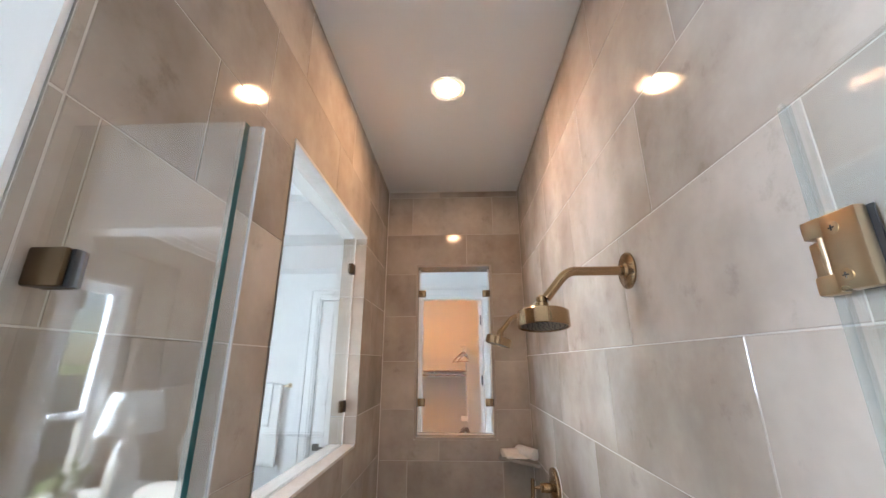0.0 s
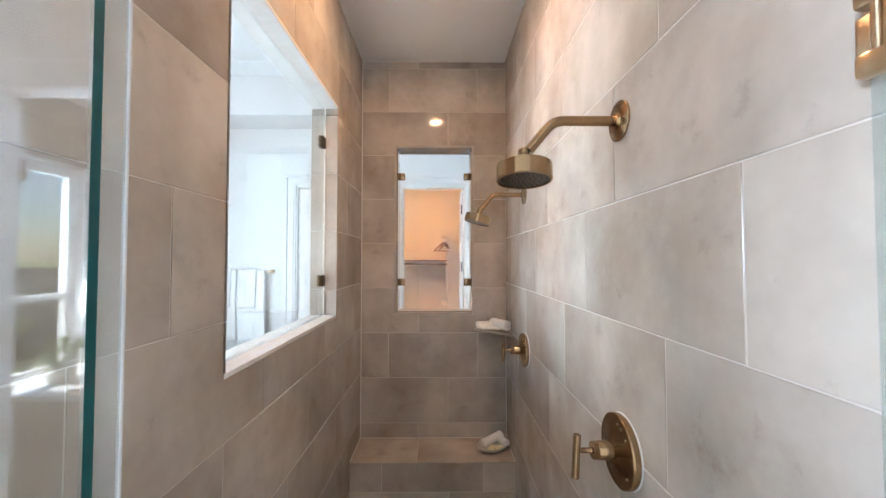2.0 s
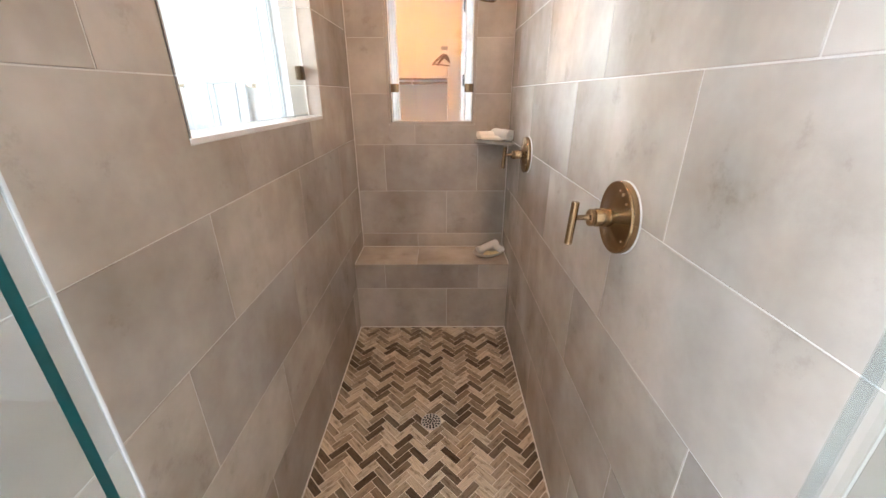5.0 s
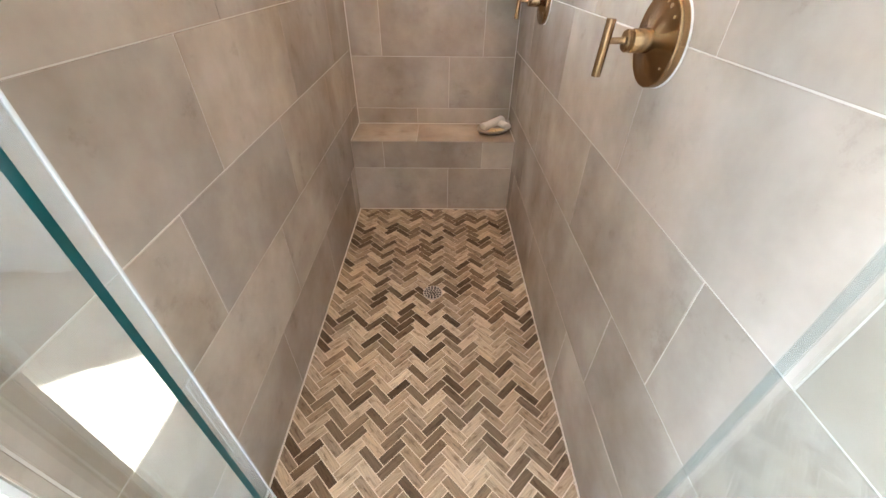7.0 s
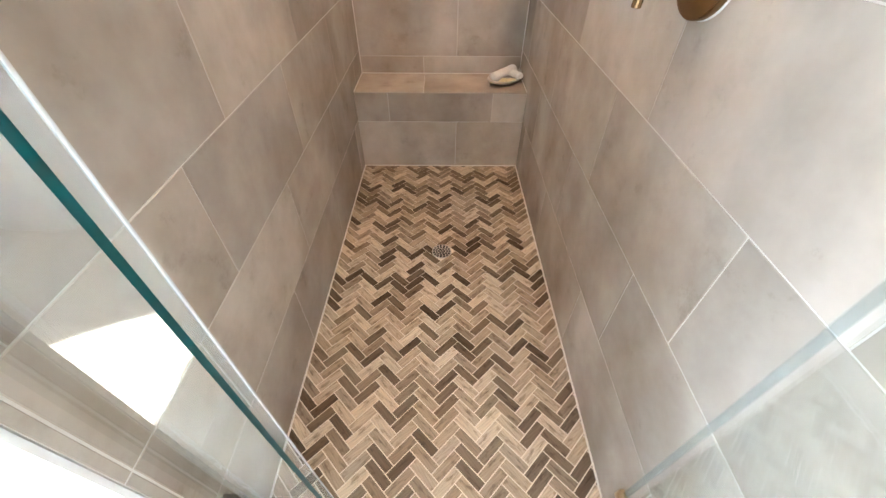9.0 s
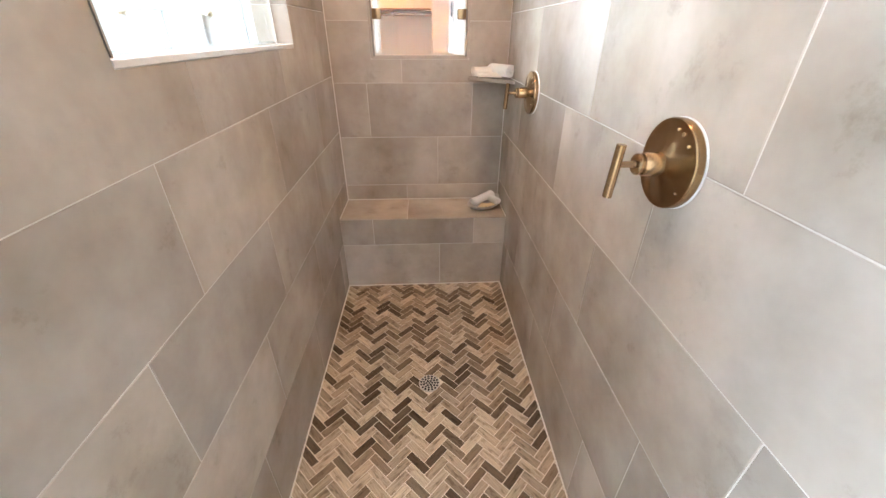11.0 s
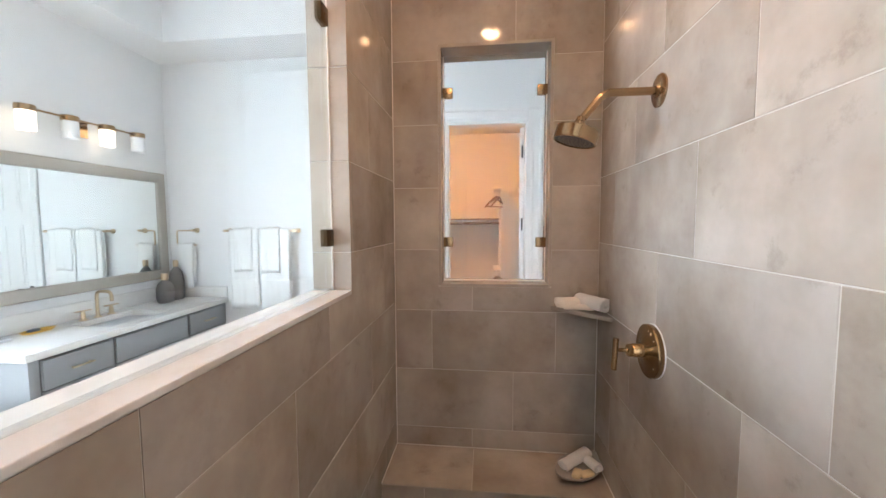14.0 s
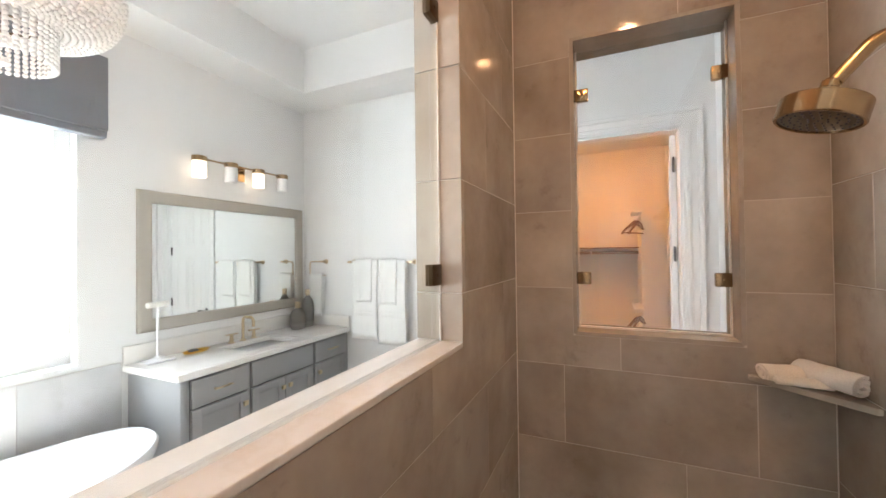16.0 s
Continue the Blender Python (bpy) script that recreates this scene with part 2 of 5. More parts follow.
def seal_material(name="clear_vinyl", milk=0.13):
    """Clear vinyl: lets part of the light through, with soft gloss."""
    n = Nodes(name)
    n.set(color=(0.82, 0.84, 0.85), rough=0.15)
    clear, mix = n.add("BsdfTransparent"), n.add("MixShader")
    clear.inputs["Color"].default_value = (0.93, 0.95, 0.95, 1)
    mix.inputs[0].default_value = milk
    n.link(clear.outputs[0], mix.inputs[1])
    n.link(n.b.outputs[0], mix.inputs[2])
    n.link(mix.outputs[0], n.out.inputs["Surface"])
    return n.m


QUARTZ, SEAL, SEAL_EDGE, SEAL_FAINT = quartz_material(), seal_material(), seal_material("milky_vinyl_edge", 0.75), seal_material("faint_vinyl", 0.05)
STONE = quartz_material("beige_stone", (0.73, 0.715, 0.695), (0.66, 0.63, 0.59))

# ---- mesh helpers ----


def box(bm, a, b, bevel=0.0, m=None, seg=2):
    """A box from corner a to corner b."""
    verts = [bm.verts.new((x, y, z)) for x in (a[0], b[0]) for y in (a[1], b[1]) for z in (a[2], b[2])]
    faces = [bm.faces.new([verts[i] for i in q]) for q in ((0, 1, 3, 2), (4, 6, 7, 5), (0, 4, 5, 1), (2, 3, 7, 6), (0, 2, 6, 4), (1, 5, 7, 3))]
    if bevel:
        edges = list({e for f in faces for e in f.edges})
        made = bmesh.ops.bevel(bm, geom=edges, offset=bevel, segments=seg, affect="EDGES", profile=0.5)
        verts = list({v for f in made["faces"] for v in f.verts} | {v for v in verts if v.is_valid})
    if m is not None:
        bmesh.ops.transform(bm, matrix=m, verts=verts)
    return verts


def lathe(bm, profile, m=None, n=32, caps=True):
    """A turned shape: profile of (radius, height) about z."""
    m = m or Matrix()
    rings = [[bm.verts.new(m @ Vector((max(r, 1e-5) * math.cos(math.tau * i / n), max(r, 1e-5) * math.sin(math.tau * i / n), z))) for i in range(n)] for r, z in profile]
    for a, b in zip(rings, rings[1:]):
        for i in range(n):
            bm.faces.new((a[i], a[(i + 1) % n], b[(i + 1) % n], b[i]))
    if caps:
        bm.faces.new(rings[0][::-1])
        bm.faces.new(rings[-1])


def tube(bm, points, r, n=14, caps=True):
    """A round tube along a line of points; r may be one radius or one for each point."""
    pts = [Vector(p) for p in points]
    radii = [r] * len(pts) if isinstance(r, (int, float)) else r
    side = None
    rings = []
    for i, p in enumerate(pts):
        d = (pts[min(i + 1, len(pts) - 1)] - pts[max(i - 1, 0)]).normalized()
        side = d.orthogonal() if side is None else side - d * side.dot(d)
        side.normalize()
        up = d.cross(side)
        rings.append([bm.verts.new(p + radii[i] * (math.cos(math.tau * k / n) * side + math.sin(math.tau * k / n) * up)) for k in range(n)])
    for a, b in zip(rings, rings[1:]):
        for k in range(n):
            bm.faces.new((a[k], a[(k + 1) % n], b[(k + 1) % n], b[k]))
    if caps:
        bm.faces.new(rings[0][::-1])
        bm.faces.new(rings[-1])


def arc(centre, r, a0, a1, steps, plane="xz"):
    """Points on an arc, in degrees."""
    out = []
    for i in range(steps + 1):
        a = radians(a0 + (a1 - a0) * i / steps)
        u, w = r * math.cos(a), r * math.sin(a)
        out.append(Vector(centre) + (Vector((u, 0, w)) if plane == "xz" else Vector((0, u, w)) if plane == "yz" else Vector((u, w, 0))))
    return out


def mesh_of(name, bm, material, smooth=False):
    bmesh.ops.recalc_face_normals(bm, faces=bm.faces)
    me = bpy.data.meshes.new(name)
    bm.to_mesh(me)
    bm.free()
    for mt in material if isinstance(material, (list, tuple)) else [material]:
        me.materials.append(mt)
    if smooth:
        me.shade_smooth()
        me.set_sharp_from_angle(angle=radians(38))
    return me


def part(name, bm, material, parent=None, label="", smooth=True):
    """Links a bmesh as one mesh object under a thing or a part."""
    ob = new(name, mesh_of(name, bm, material, smooth) if isinstance(bm, bmesh.types.BMesh) else bm)
    if parent is not None:
        ob.parent = parent
    return tagged(ob, label)


def thing(name, label, category, group="", at=None):
    ob = new(name)
    if at is not None:
        ob.matrix_world = at
    return tagged(ob, label, category, group)


def structure(name, bm, material, label, category, smooth=False):
    return tagged(part(name, bm, material, None, "", smooth), label, category, kind="structure")


def boxes(*specs, bevel=0.0):
    bm = bmesh.new()
    for a, b in specs:
        box(bm, a, b, bevel)
    return bm


def sheet_with_holes(bm, axis, face, back, u0, u1, z0, z1, holes):
    """A slab in the plane axis=face, as thick as face to back, with holes (u0, u1, z0, z1) through it."""
    us = sorted({u0, u1, *[h[0] for h in holes], *[h[1] for h in holes]})
    zs = sorted({z0, z1, *[h[2] for h in holes], *[h[3] for h in holes]})
    us, zs = [u for u in us if u0 <= u <= u1], [z for z in zs if z0 <= z <= z1]
    place = {"x": lambda u, z: (face, u, z), "y": lambda u, z: (u, face, z), "z": lambda u, z: (u, z, face)}[axis]
    grid = {}
    faces = []
    for i in range(len(us) - 1):
        for j in range(len(zs) - 1):
            uc, zc = (us[i] + us[i + 1]) / 2, (zs[j] + zs[j + 1]) / 2
            if any(h[0] < uc < h[1] and h[2] < zc < h[3] for h in holes):
                continue
            vs = []
            for u, z in ((us[i], zs[j]), (us[i + 1], zs[j]), (us[i + 1], zs[j + 1]), (us[i], zs[j + 1])):
                if (u, z) not in grid:
                    grid[(u, z)] = bm.verts.new(place(u, z))
                vs.append(grid[(u, z)])
            faces.append(bm.faces.new(vs))
    if not faces:
        return False
    made = bmesh.ops.extrude_face_region(bm, geom=faces)
    shift = {"x": (back - face, 0, 0), "y": (0, back - face, 0), "z": (0, 0, back - face)}[axis]
    bmesh.ops.translate(bm, vec=shift, verts=[g for g in made["geom"] if isinstance(g, bmesh.types.BMVert)])
    return True


def wall(name, axis, face, back, u0, u1, z0, z1, holes=(), material=None, label="smooth white painted wall", category="wall"):
    bm = bmesh.new()
    sheet_with_holes(bm, axis, face, back, u0, u1, z0, z1, list(holes))
    return structure(name, bm, material or PAINT, label, category)


# ---- the shell ----
XL, XR, YB, CEIL = -0.53, 0.455, 2.867, 3.045
XO, YO = -0.652, 3.03
FAR, WEST, SOUTH = 4.207, -2.975, -0.66
LW = (1.250, 2.248, 1.375, 2.472)
BW = (-0.302, 0.232, 1.306, 2.456)
TILE_DEEP, BENCH_Y = 0.0015, 2.567

wall_left = wall("wall_shower_left", "x", XL - TILE_DEEP, XO, 0.585, YO, 0, CEIL, [LW], GROUT, "shower partition wall clad in greige porcelain tile")
wall_right = wall("wall_shower_right", "x", XR + TILE_DEEP, XR + 0.15, -0.25, 2.9, 0, CEIL, [], GROUT, "shower wall clad in large greige porcelain tile")
wall_back = wall("wall_shower_back", "y", YB + TILE_DEEP, YO, XL - TILE_DEEP, XR + TILE_DEEP, 0, CEIL, [BW], GROUT, "narrow tiled shower wall with a tall window opening")
wall("wall_east_passage", "x", XR + 0.004, XR + 0.15, 2.9, FAR, 0, CEIL)
wall("wall_east_entry", "x", XR + 0.002, XR + 0.15, SOUTH, -0.25, 0, CEIL)
wall("wall_partition_bath_face", "x", XO - 0.002, XO - 0.012, 0.587, YO, 0, CEIL, [LW])
wall("wall_partition_end", "y", 0.583, 0.573, XO - 0.012, XL - 0.003, 0, CEIL)
wall("wall_back_passage_face", "y", YO + 0.002, YO + 0.012, XO - 0.012, XR, 0, CEIL, [BW])
wall("wall_north", "y", FAR, FAR + 0.12, WEST, XR + 0.15, 0, CEIL + 0.45, [(-1.49, -0.73, -1, 2.44), (-0.395, 0.27, -1, 2.44)])
wall("wall_west", "x", WEST, WEST - 0.15, -4.6, FAR + 0.12, 0, CEIL + 0.45, [(0.60, 2.455, 0.99, 2.44), (-2.23, -1.15, 0.74, 2.44)])
wall("wall_south", "y", SOUTH, SOUTH - 0.12, WEST, XR + 0.15, 0, CEIL + 0.45, [(-1.98, -1.15, -1, 2.44)])
ceiling_bm = bmesh.new()
sheet_with_holes(ceiling_bm, "z", CEIL, CEIL + 0.06, WEST, XR + 0.15, SOUTH, FAR, [(-2.6, -1.15, 0.1, 3.83)])
for cut in (((-2.66, 0.04, 3.105), (-2.6, 3.89, 3.42)), ((-1.15, 0.04, 3.105), (-1.09, 3.89, 3.42)), ((-2.6, 0.04, 3.105), (-1.15, 0.1, 3.42)), ((-2.6, 3.83, 3.105), (-1.15, 3.89, 3.42)), ((-2.66, 0.04, 3.42), (-1.09, 3.89, 3.48))):
    box(ceiling_bm, *cut)
structure("ceiling", ceiling_bm, PAINT, "white painted ceiling with a raised tray", "ceiling")

# shower floor bed and the outer floors
floor_shower = structure("floor_shower", boxes(((XL, 0.66, -0.08), (XR, 2.9, -0.0025))), CHIP_GROUT, "herringbone mosaic shower floor in brown wood-look chips", "floor")
floor_bath = structure("floor_bathroom", boxes(((WEST - 0.15, SOUTH - 0.12, -0.1), (XR + 0.15, 0.659, -0.0025)), ((WEST - 0.15, 0.659, -0.1), (XO + 0.02, FAR + 0.12, -0.0025)), ((XO + 0.02, 2.95, -0.1), (XR + 0.15, FAR + 0.12, -0.0025))), GROUT, "large beige porcelain floor tiles", "floor")
structure("floor_bedroom", boxes(((WEST - 0.15, -4.72, -0.1), (2.0, SOUTH - 0.12, -0.002))), CARPET, "beige carpeted bedroom floor", "floor")
structure("threshold", boxes(((XL, 0.600, -0.06), (XR, 0.662, 0.004)), bevel=0.003), QUARTZ, "pale stone threshold strip at the shower entry", "threshold")

# bedroom and closet shells
wall("wall_bedroom_papered", "x", WEST + 0.004, WEST + 0.001, -4.6, SOUTH - 0.12, 0, CEIL, [(-2.231, -1.149, 0.739, 2.441)], WALLPAPER, "taupe papered bedroom wall with a faint dotted pattern")
structure("trim_crown_bedroom", boxes(((WEST + 0.004, -4.6, CEIL - 0.1), (WEST + 0.06, SOUTH - 0.13, CEIL - 0.04)), ((WEST + 0.004, -4.6, CEIL - 0.04), (WEST + 0.1, SOUTH - 0.13, CEIL - 0.001)), bevel=0.006), TRIM, "white crown moulding under the bedroom ceiling", "moulding")
wall("wall_bedroom_south", "y", -4.6, -4.72, WEST, 2.0, 0, CEIL)
wall("wall_bedroom_east", "x", 2.0, 2.12, -4.72, SOUTH, 0, CEIL)
wall("wall_bedroom_north", "y", SOUTH - 0.122, SOUTH - 0.13, XR + 0.15, 2.0, 0, CEIL)
structure("ceiling_bedroom", boxes(((WEST, -4.72, CEIL), (2.12, SOUTH - 0.12, CEIL + 0.06))), PAINT, "white bedroom ceiling", "ceiling")
CLOSET_Y = 6.0
wall("wall_closet_back", "y", CLOSET_Y, CLOSET_Y + 0.1, -1.6, 0.62, 0, 2.76)
wall("wall_closet_west", "x", -1.5, -1.6, FAR + 0.12, CLOSET_Y, 0, 2.76)
wall("wall_closet_east", "x", 0.62, 0.72, FAR + 0.12, CLOSET_Y, 0, 2.76)
structure("ceiling_closet", boxes(((-1.6, FAR + 0.12, 2.76), (0.72, CLOSET_Y + 0.1, 2.82))), PAINT, "closet ceiling", "ceiling")
structure("floor_closet", boxes(((-1.6, FAR + 0.12, -0.1), (0.72, CLOSET_Y + 0.1, 0))), CARPET, "carpeted closet floor", "floor")

# caulk where floor, walls and ceiling meet
CAULK = plain("white_caulk", (0.78, 0.75, 0.70), 0.5, vary=0.03)
for nm, a, b in (("trim_floor_left", (XL, 0.664, -0.002), (XL + 0.005, BENCH_Y, 0.004)), ("trim_floor_right", (XR - 0.005, 0.664, -0.002), (XR, BENCH_Y, 0.004)), ("trim_floor_bench", (XL + 0.005, BENCH_Y - 0.005, -0.002), (XR - 0.005, BENCH_Y - 0.0005, 0.004)), ("trim_ceiling_left", (XL, 0.6, CEIL - 0.004), (XL + 0.006, YB - 0.006, CEIL)), ("trim_ceiling_right", (XR - 0.006, 0.0, CEIL - 0.004), (XR, YB - 0.006, CEIL)), ("trim_ceiling_back", (XL, YB - 0.006, CEIL - 0.004), (XR, YB, CEIL)), ("trim_corner_left", (XL, YB - 0.0035, 0.476), (XL + 0.0035, YB, CEIL - 0.004)), ("trim_corner_right", (XR - 0.0035, YB - 0.0035, 0.476), (XR, YB, 1.195)), ("trim_bench_back", (XL + 0.004, YB - 0.003, 0.4752), (XR - 0.004, YB, 0.478)), ("trim_bench_left", (XL, 2.567, 0.4752), (XL + 0.003, YB - 0.004, 0.478)), ("trim_bench_right", (XR - 0.003, 2.567, 0.4752), (XR, YB - 0.004, 0.478))):
    structure(nm, boxes((a, b), bevel=0.001), CAULK, "thin bead of white caulk along the tile edge", "caulk")

# tile lining of the window openings, and their sills
sill = structure("window_sill_partition", boxes(((XO - 0.012, LW[0], LW[2] + 0.0005), (XL + 0.001, LW[1] + 0.002, LW[2] + 0.014)), bevel=0.002), STONE, "pale beige stone sill of the partition window", "window sill")
structure("window_head_partition", boxes(((XO - 0.01, LW[0], LW[3] - 0.010), (XL + 0.004, LW[1], LW[3] + 0.004)), bevel=0.002), STONE, "pale stone head lining of the opening", "window lining")
structure("window_sill_back", boxes(((BW[0] + 0.003, YB - 0.0005, BW[2] - 0.006), (BW[1] - 0.003, YO + 0.01, BW[2] + 0.010)), bevel=0.0015), WALL_TILE, "tiled sill of the tall window", "window sill")
lining = structure("window_lining_back", boxes(((BW[0] - 0.004, YB - 0.0008, BW[2]), (BW[0] + 0.010, YO + 0.008, BW[3])), ((BW[1] - 0.010, YB - 0.0008, BW[2]), (BW[1] + 0.004, YO + 0.008, BW[3])), ((BW[0] - 0.004, YB - 0.0008, BW[3] - 0.010), (BW[1] + 0.004, YO + 0.008, BW[3] + 0.004))), WALL_TILE, "mitred tile lining of the tall window", "window lining")

# ---- glass in the shower ----


def pane(name, parent, a, b, label="clear frameless glass", open_edge=None):
    """A thick pane let into the walls; the free edge, where there is one, shows the green of the glass."""
    bm = bmesh.new()
    box(bm, a, b)
    thin = min(range(3), key=lambda i: b[i] - a[i])
    bmesh.ops.recalc_face_normals(bm, faces=bm.faces)
    drop_faces = []
    for f in bm.faces:
        free = open_edge is not None and f.normal.dot(Vector(open_edge)) > 0.9
        f.material_index = 1 if free else 0
        if abs(f.normal[thin]) < 0.5 and not free and abs(f.normal.z) < 0.5:
            drop_faces.append(f)
    bmesh.ops.delete(bm, geom=drop_faces, context="FACES_ONLY")
    me = bpy.data.meshes.new(name)
    bm.to_mesh(me)
    bm.free()
    me.materials.append(GLASS), me.materials.append(GLASS_EDGE)
    ob = part(name, me, None, parent, label)
    ob.visible_shadow = False
    return ob


def glass_clip(m, parent, material=BRONZE, size=0.05, name="clip"):
    """A square glass clip lying in its own x-z plane, with a screw cover."""
    bm = bmesh.new()
    box(bm, (-size / 2, -0.012, -size / 2), (size / 2, 0.012, size / 2), 0.003, m)
    clip = part(name, bm, material, parent, "square brushed bronze glass clip")
    bm = bmesh.new()
    lathe(bm, [(0.005, 0.0), (0.005, 0.0015), (0.003, 0.0022)], m @ pose(0, -0.012, 0, 90), 12)
    part("screw", bm, material, clip)
    return clip


back_glass = thing("window_1", "tall frameless fixed glass pane held by four bronze clips", "window")
tagged(back_glass, kind="structure")
pane("pane", back_glass, (BW[0] + 0.012, 2.960, BW[2] + 0.012), (BW[1] - 0.012, 2.970, BW[3] - 0.013))
for cx in (BW[0] + 0.034, BW[1] - 0.034):
    for cz in (1.516, 2.264):
        glass_clip(pose(cx, 2.965, cz), back_glass)
side_glass = thing("window_2", "frameless fixed glass pane in the tiled partition opening", "window")
tagged(side_glass, kind="structure")
pane("pane", side_glass, (-0.603, LW[0] + 0.006, LW[2] + 0.016), (-0.593, LW[1] - 0.006, LW[3] - 0.013))
for cy in (LW[0] + 0.028, LW[1] - 0.028):
    for cz in (1.567, 2.276):
        glass_clip(pose(-0.598, cy, cz, 0, 0, 90), side_glass, DARK_BRONZE, 0.056)
bm = bmesh.new()
box(bm, (-0.592, LW[0], LW[2] + 0.0145), (-0.585, LW[1], LW[2] + 0.024), 0.002)
part("bead", bm, SEAL, side_glass, "clear silicone bead along the sill")
for by in (LW[0] + 0.0045, LW[1] - 0.0085):
    part("edge_bead", boxes(((-0.5925, by, LW[2] + 0.015), (-0.5885, by + 0.004, LW[3] - 0.011)), bevel=0.001), CAULK, side_glass, "white bead where the glass meets the tile")
for a, b in (((BW[0] + 0.0102, 2.957, BW[2] + 0.0102), (BW[0] + 0.015, 2.973, BW[3] - 0.0102)), ((BW[1] - 0.015, 2.957, BW[2] + 0.0102), (BW[1] - 0.0102, 2.973, BW[3] - 0.0102)), ((BW[0] + 0.015, 2.957, BW[2] + 0.0102), (BW[1] - 0.015, 2.973, BW[2] + 0.016))):
    part("edge_bead", boxes((a, b), bevel=0.001), CAULK, back_glass, "white bead where the glass meets the tile")

GY = 0.63
screen = thing("shower_screen", "narrow fixed frameless glass panel clamped to the tiled wall", "shower screen")
pane("pane", screen, (XL + 0.004, GY - 0.005, 0.006), (-0.290, GY + 0.005, 2.085), open_edge=(1, 0, 0))
for sx0, sx1, sy0, sy1, nm in ((-0.304, -0.271, 0.0055, 0.0085, "seal"), (-0.2745, -0.271, 0.009, 0.0125, "seal_fin")):
    part(nm, boxes(((sx0, GY + sy0, 0.006), (sx1, GY + sy1, 2.085)), bevel=0.001), SEAL_EDGE if nm == "seal_fin" else SEAL, screen, "clear vinyl door seal along the glass edge")


def clamp(m, parent):
    # the clamp's unlit look is put into its colour: a darker bronze
    bm = bmesh.new()
    box(bm, (-0.026, -0.016, -0.024), (0.022, -0.006, 0.024), 0.004, m)
    box(bm, (-0.026, 0.006, -0.024), (0.022, 0.016, 0.024), 0.004, m)
    c = part("clamp", bm, DARK_BRONZE, parent, "bronze wall clamp, its shade put in as a darker bronze")
    bm = bmesh.new()
    box(bm, (-0.025, -0.0062, -0.023), (0.025, 0.0062, 0.023), 0.001, m)
    part("gasket", bm, DARK_METAL, c, "black rubber gasket")


for cz in (1.888, 0.28):
    clamp(pose(-0.495, GY, cz), screen)

DX = 0.446
door = thing("shower_door", "open frameless glass shower door hinged to the tiled wall", "shower door")
pane("pane", door, (DX - 0.005, -0.05, 0.012), (DX + 0.005, 0.662, 2.12), open_edge=(0, -1, 0))
for sx0, sx1, sy0, sy1, nm in ((-0.009, -0.006, 0.672, 0.684, "seal"), (-0.0055, 0.005, 0.676, 0.688, "seal_lip")):
    part(nm, boxes(((DX + sx0, sy0, 0.012), (DX + sx1, sy1, 2.12)), bevel=0.001), SEAL_FAINT, door, "clear vinyl hinge-side seal")


def hinge(z):
    bm = bmesh.new()
    box(bm, (DX - 0.022, 0.618, z - 0.045), (DX - 0.007, 0.664, z + 0.047), 0.004)
    box(bm, (DX - 0.022, 0.660, z + 0.023), (DX - 0.007, 0.688, z + 0.047), 0.003)
    box(bm, (DX - 0.022, 0.660, z - 0.047), (DX - 0.007, 0.688, z - 0.023), 0.003)
    h = part("hinge", bm, GOLD, door, "brushed gold glass door hinge with two screws")
    bm = bmesh.new()
    tube(bm, [(DX - 0.014, 0.672, z - 0.024), (DX - 0.014, 0.672, z + 0.024)], 0.005)
    part("pin", bm, GOLD, h)
    bm = boxes(((DX + 0.0052, 0.640, z - 0.040), (XR - 0.001, 0.664, z + 0.040)), ((DX - 0.0075, 0.612, z - 0.045), (DX - 0.005, 0.650, z + 0.045)), bevel=0.001)
    part("gasket", bm, DARK_METAL, h, "black rubber gasket")
    bm = boxes(((DX - 0.006, 0.664, z - 0.022), (XR - 0.0005, 0.700, z + 0.022)), bevel=0.002)
    part("wall_plate", bm, GOLD, h)
    for dz in (-0.028, 0.028):
        bm = bmesh.new()
        m = pose(DX - 0.022, 0.647, z + dz, 0, -90, 0)
        lathe(bm, [(0.0075, 0), (0.0075, 0.0012), (0.005, 0.002)], m, 16)
        s = part("screw", bm, GOLD, h)
        # black cross laid on the screw head, painted as the shade in its recess
        bm = boxes(((DX - 0.0246, 0.6435, z + dz - 0.0008), (DX - 0.0239, 0.6505, z + dz + 0.0008)), ((DX - 0.0246, 0.6462, z + dz - 0.0035), (DX - 0.0239, 0.6478, z + dz + 0.0035)))
        part("slot", bm, DARK_METAL, s)


for hz in (1.90, 0.155):
    hinge(hz)
door.location = (0, -0.012, 0)

# ---- bench, shelf and fittings in the shower ----
BF, BT = 2.567, 0.475
bench = thing("shower_bench", "built-in tiled shower bench under the tall window", "bench")
part("body", boxes(((XL + 0.0005, BF + 0.0015, -0.002), (XR - 0.0005, YB - 0.001, BT - 0.0015))), GROUT, bench, smooth=False)


def slab(name, parent, a, b, material=WALL_TILE, bevel=0.0012):
    bm = bmesh.new()
    c = (Vector(a) + Vector(b)) / 2
    box(bm, Vector(a) - c, Vector(b) - c, bevel, seg=1)
    ob = part(name, bm, material, parent, smooth=False)
    ob.location = c
    return ob


J = 0.0014
for x0, x1 in ((XL, -0.134), (-0.134, XR)):
    slab("tile", bench, (x0 + J, BF - 0.004, BT - 0.006), (x1 - J, YB - 0.002, BT))
for x0, x1 in ((XL, 0.057), (0.057, XR)):
    slab("tile", bench, (x0 + J, BF, 0.003), (x1 - J, BF + 0.006, 0.297))
for x0, x1 in ((XL, -0.34), (-0.34, 0.264), (0.264, XR)):
    slab("tile", bench, (x0 + J, BF, 0.3), (x1 - J, BF + 0.006, BT - 0.0075))

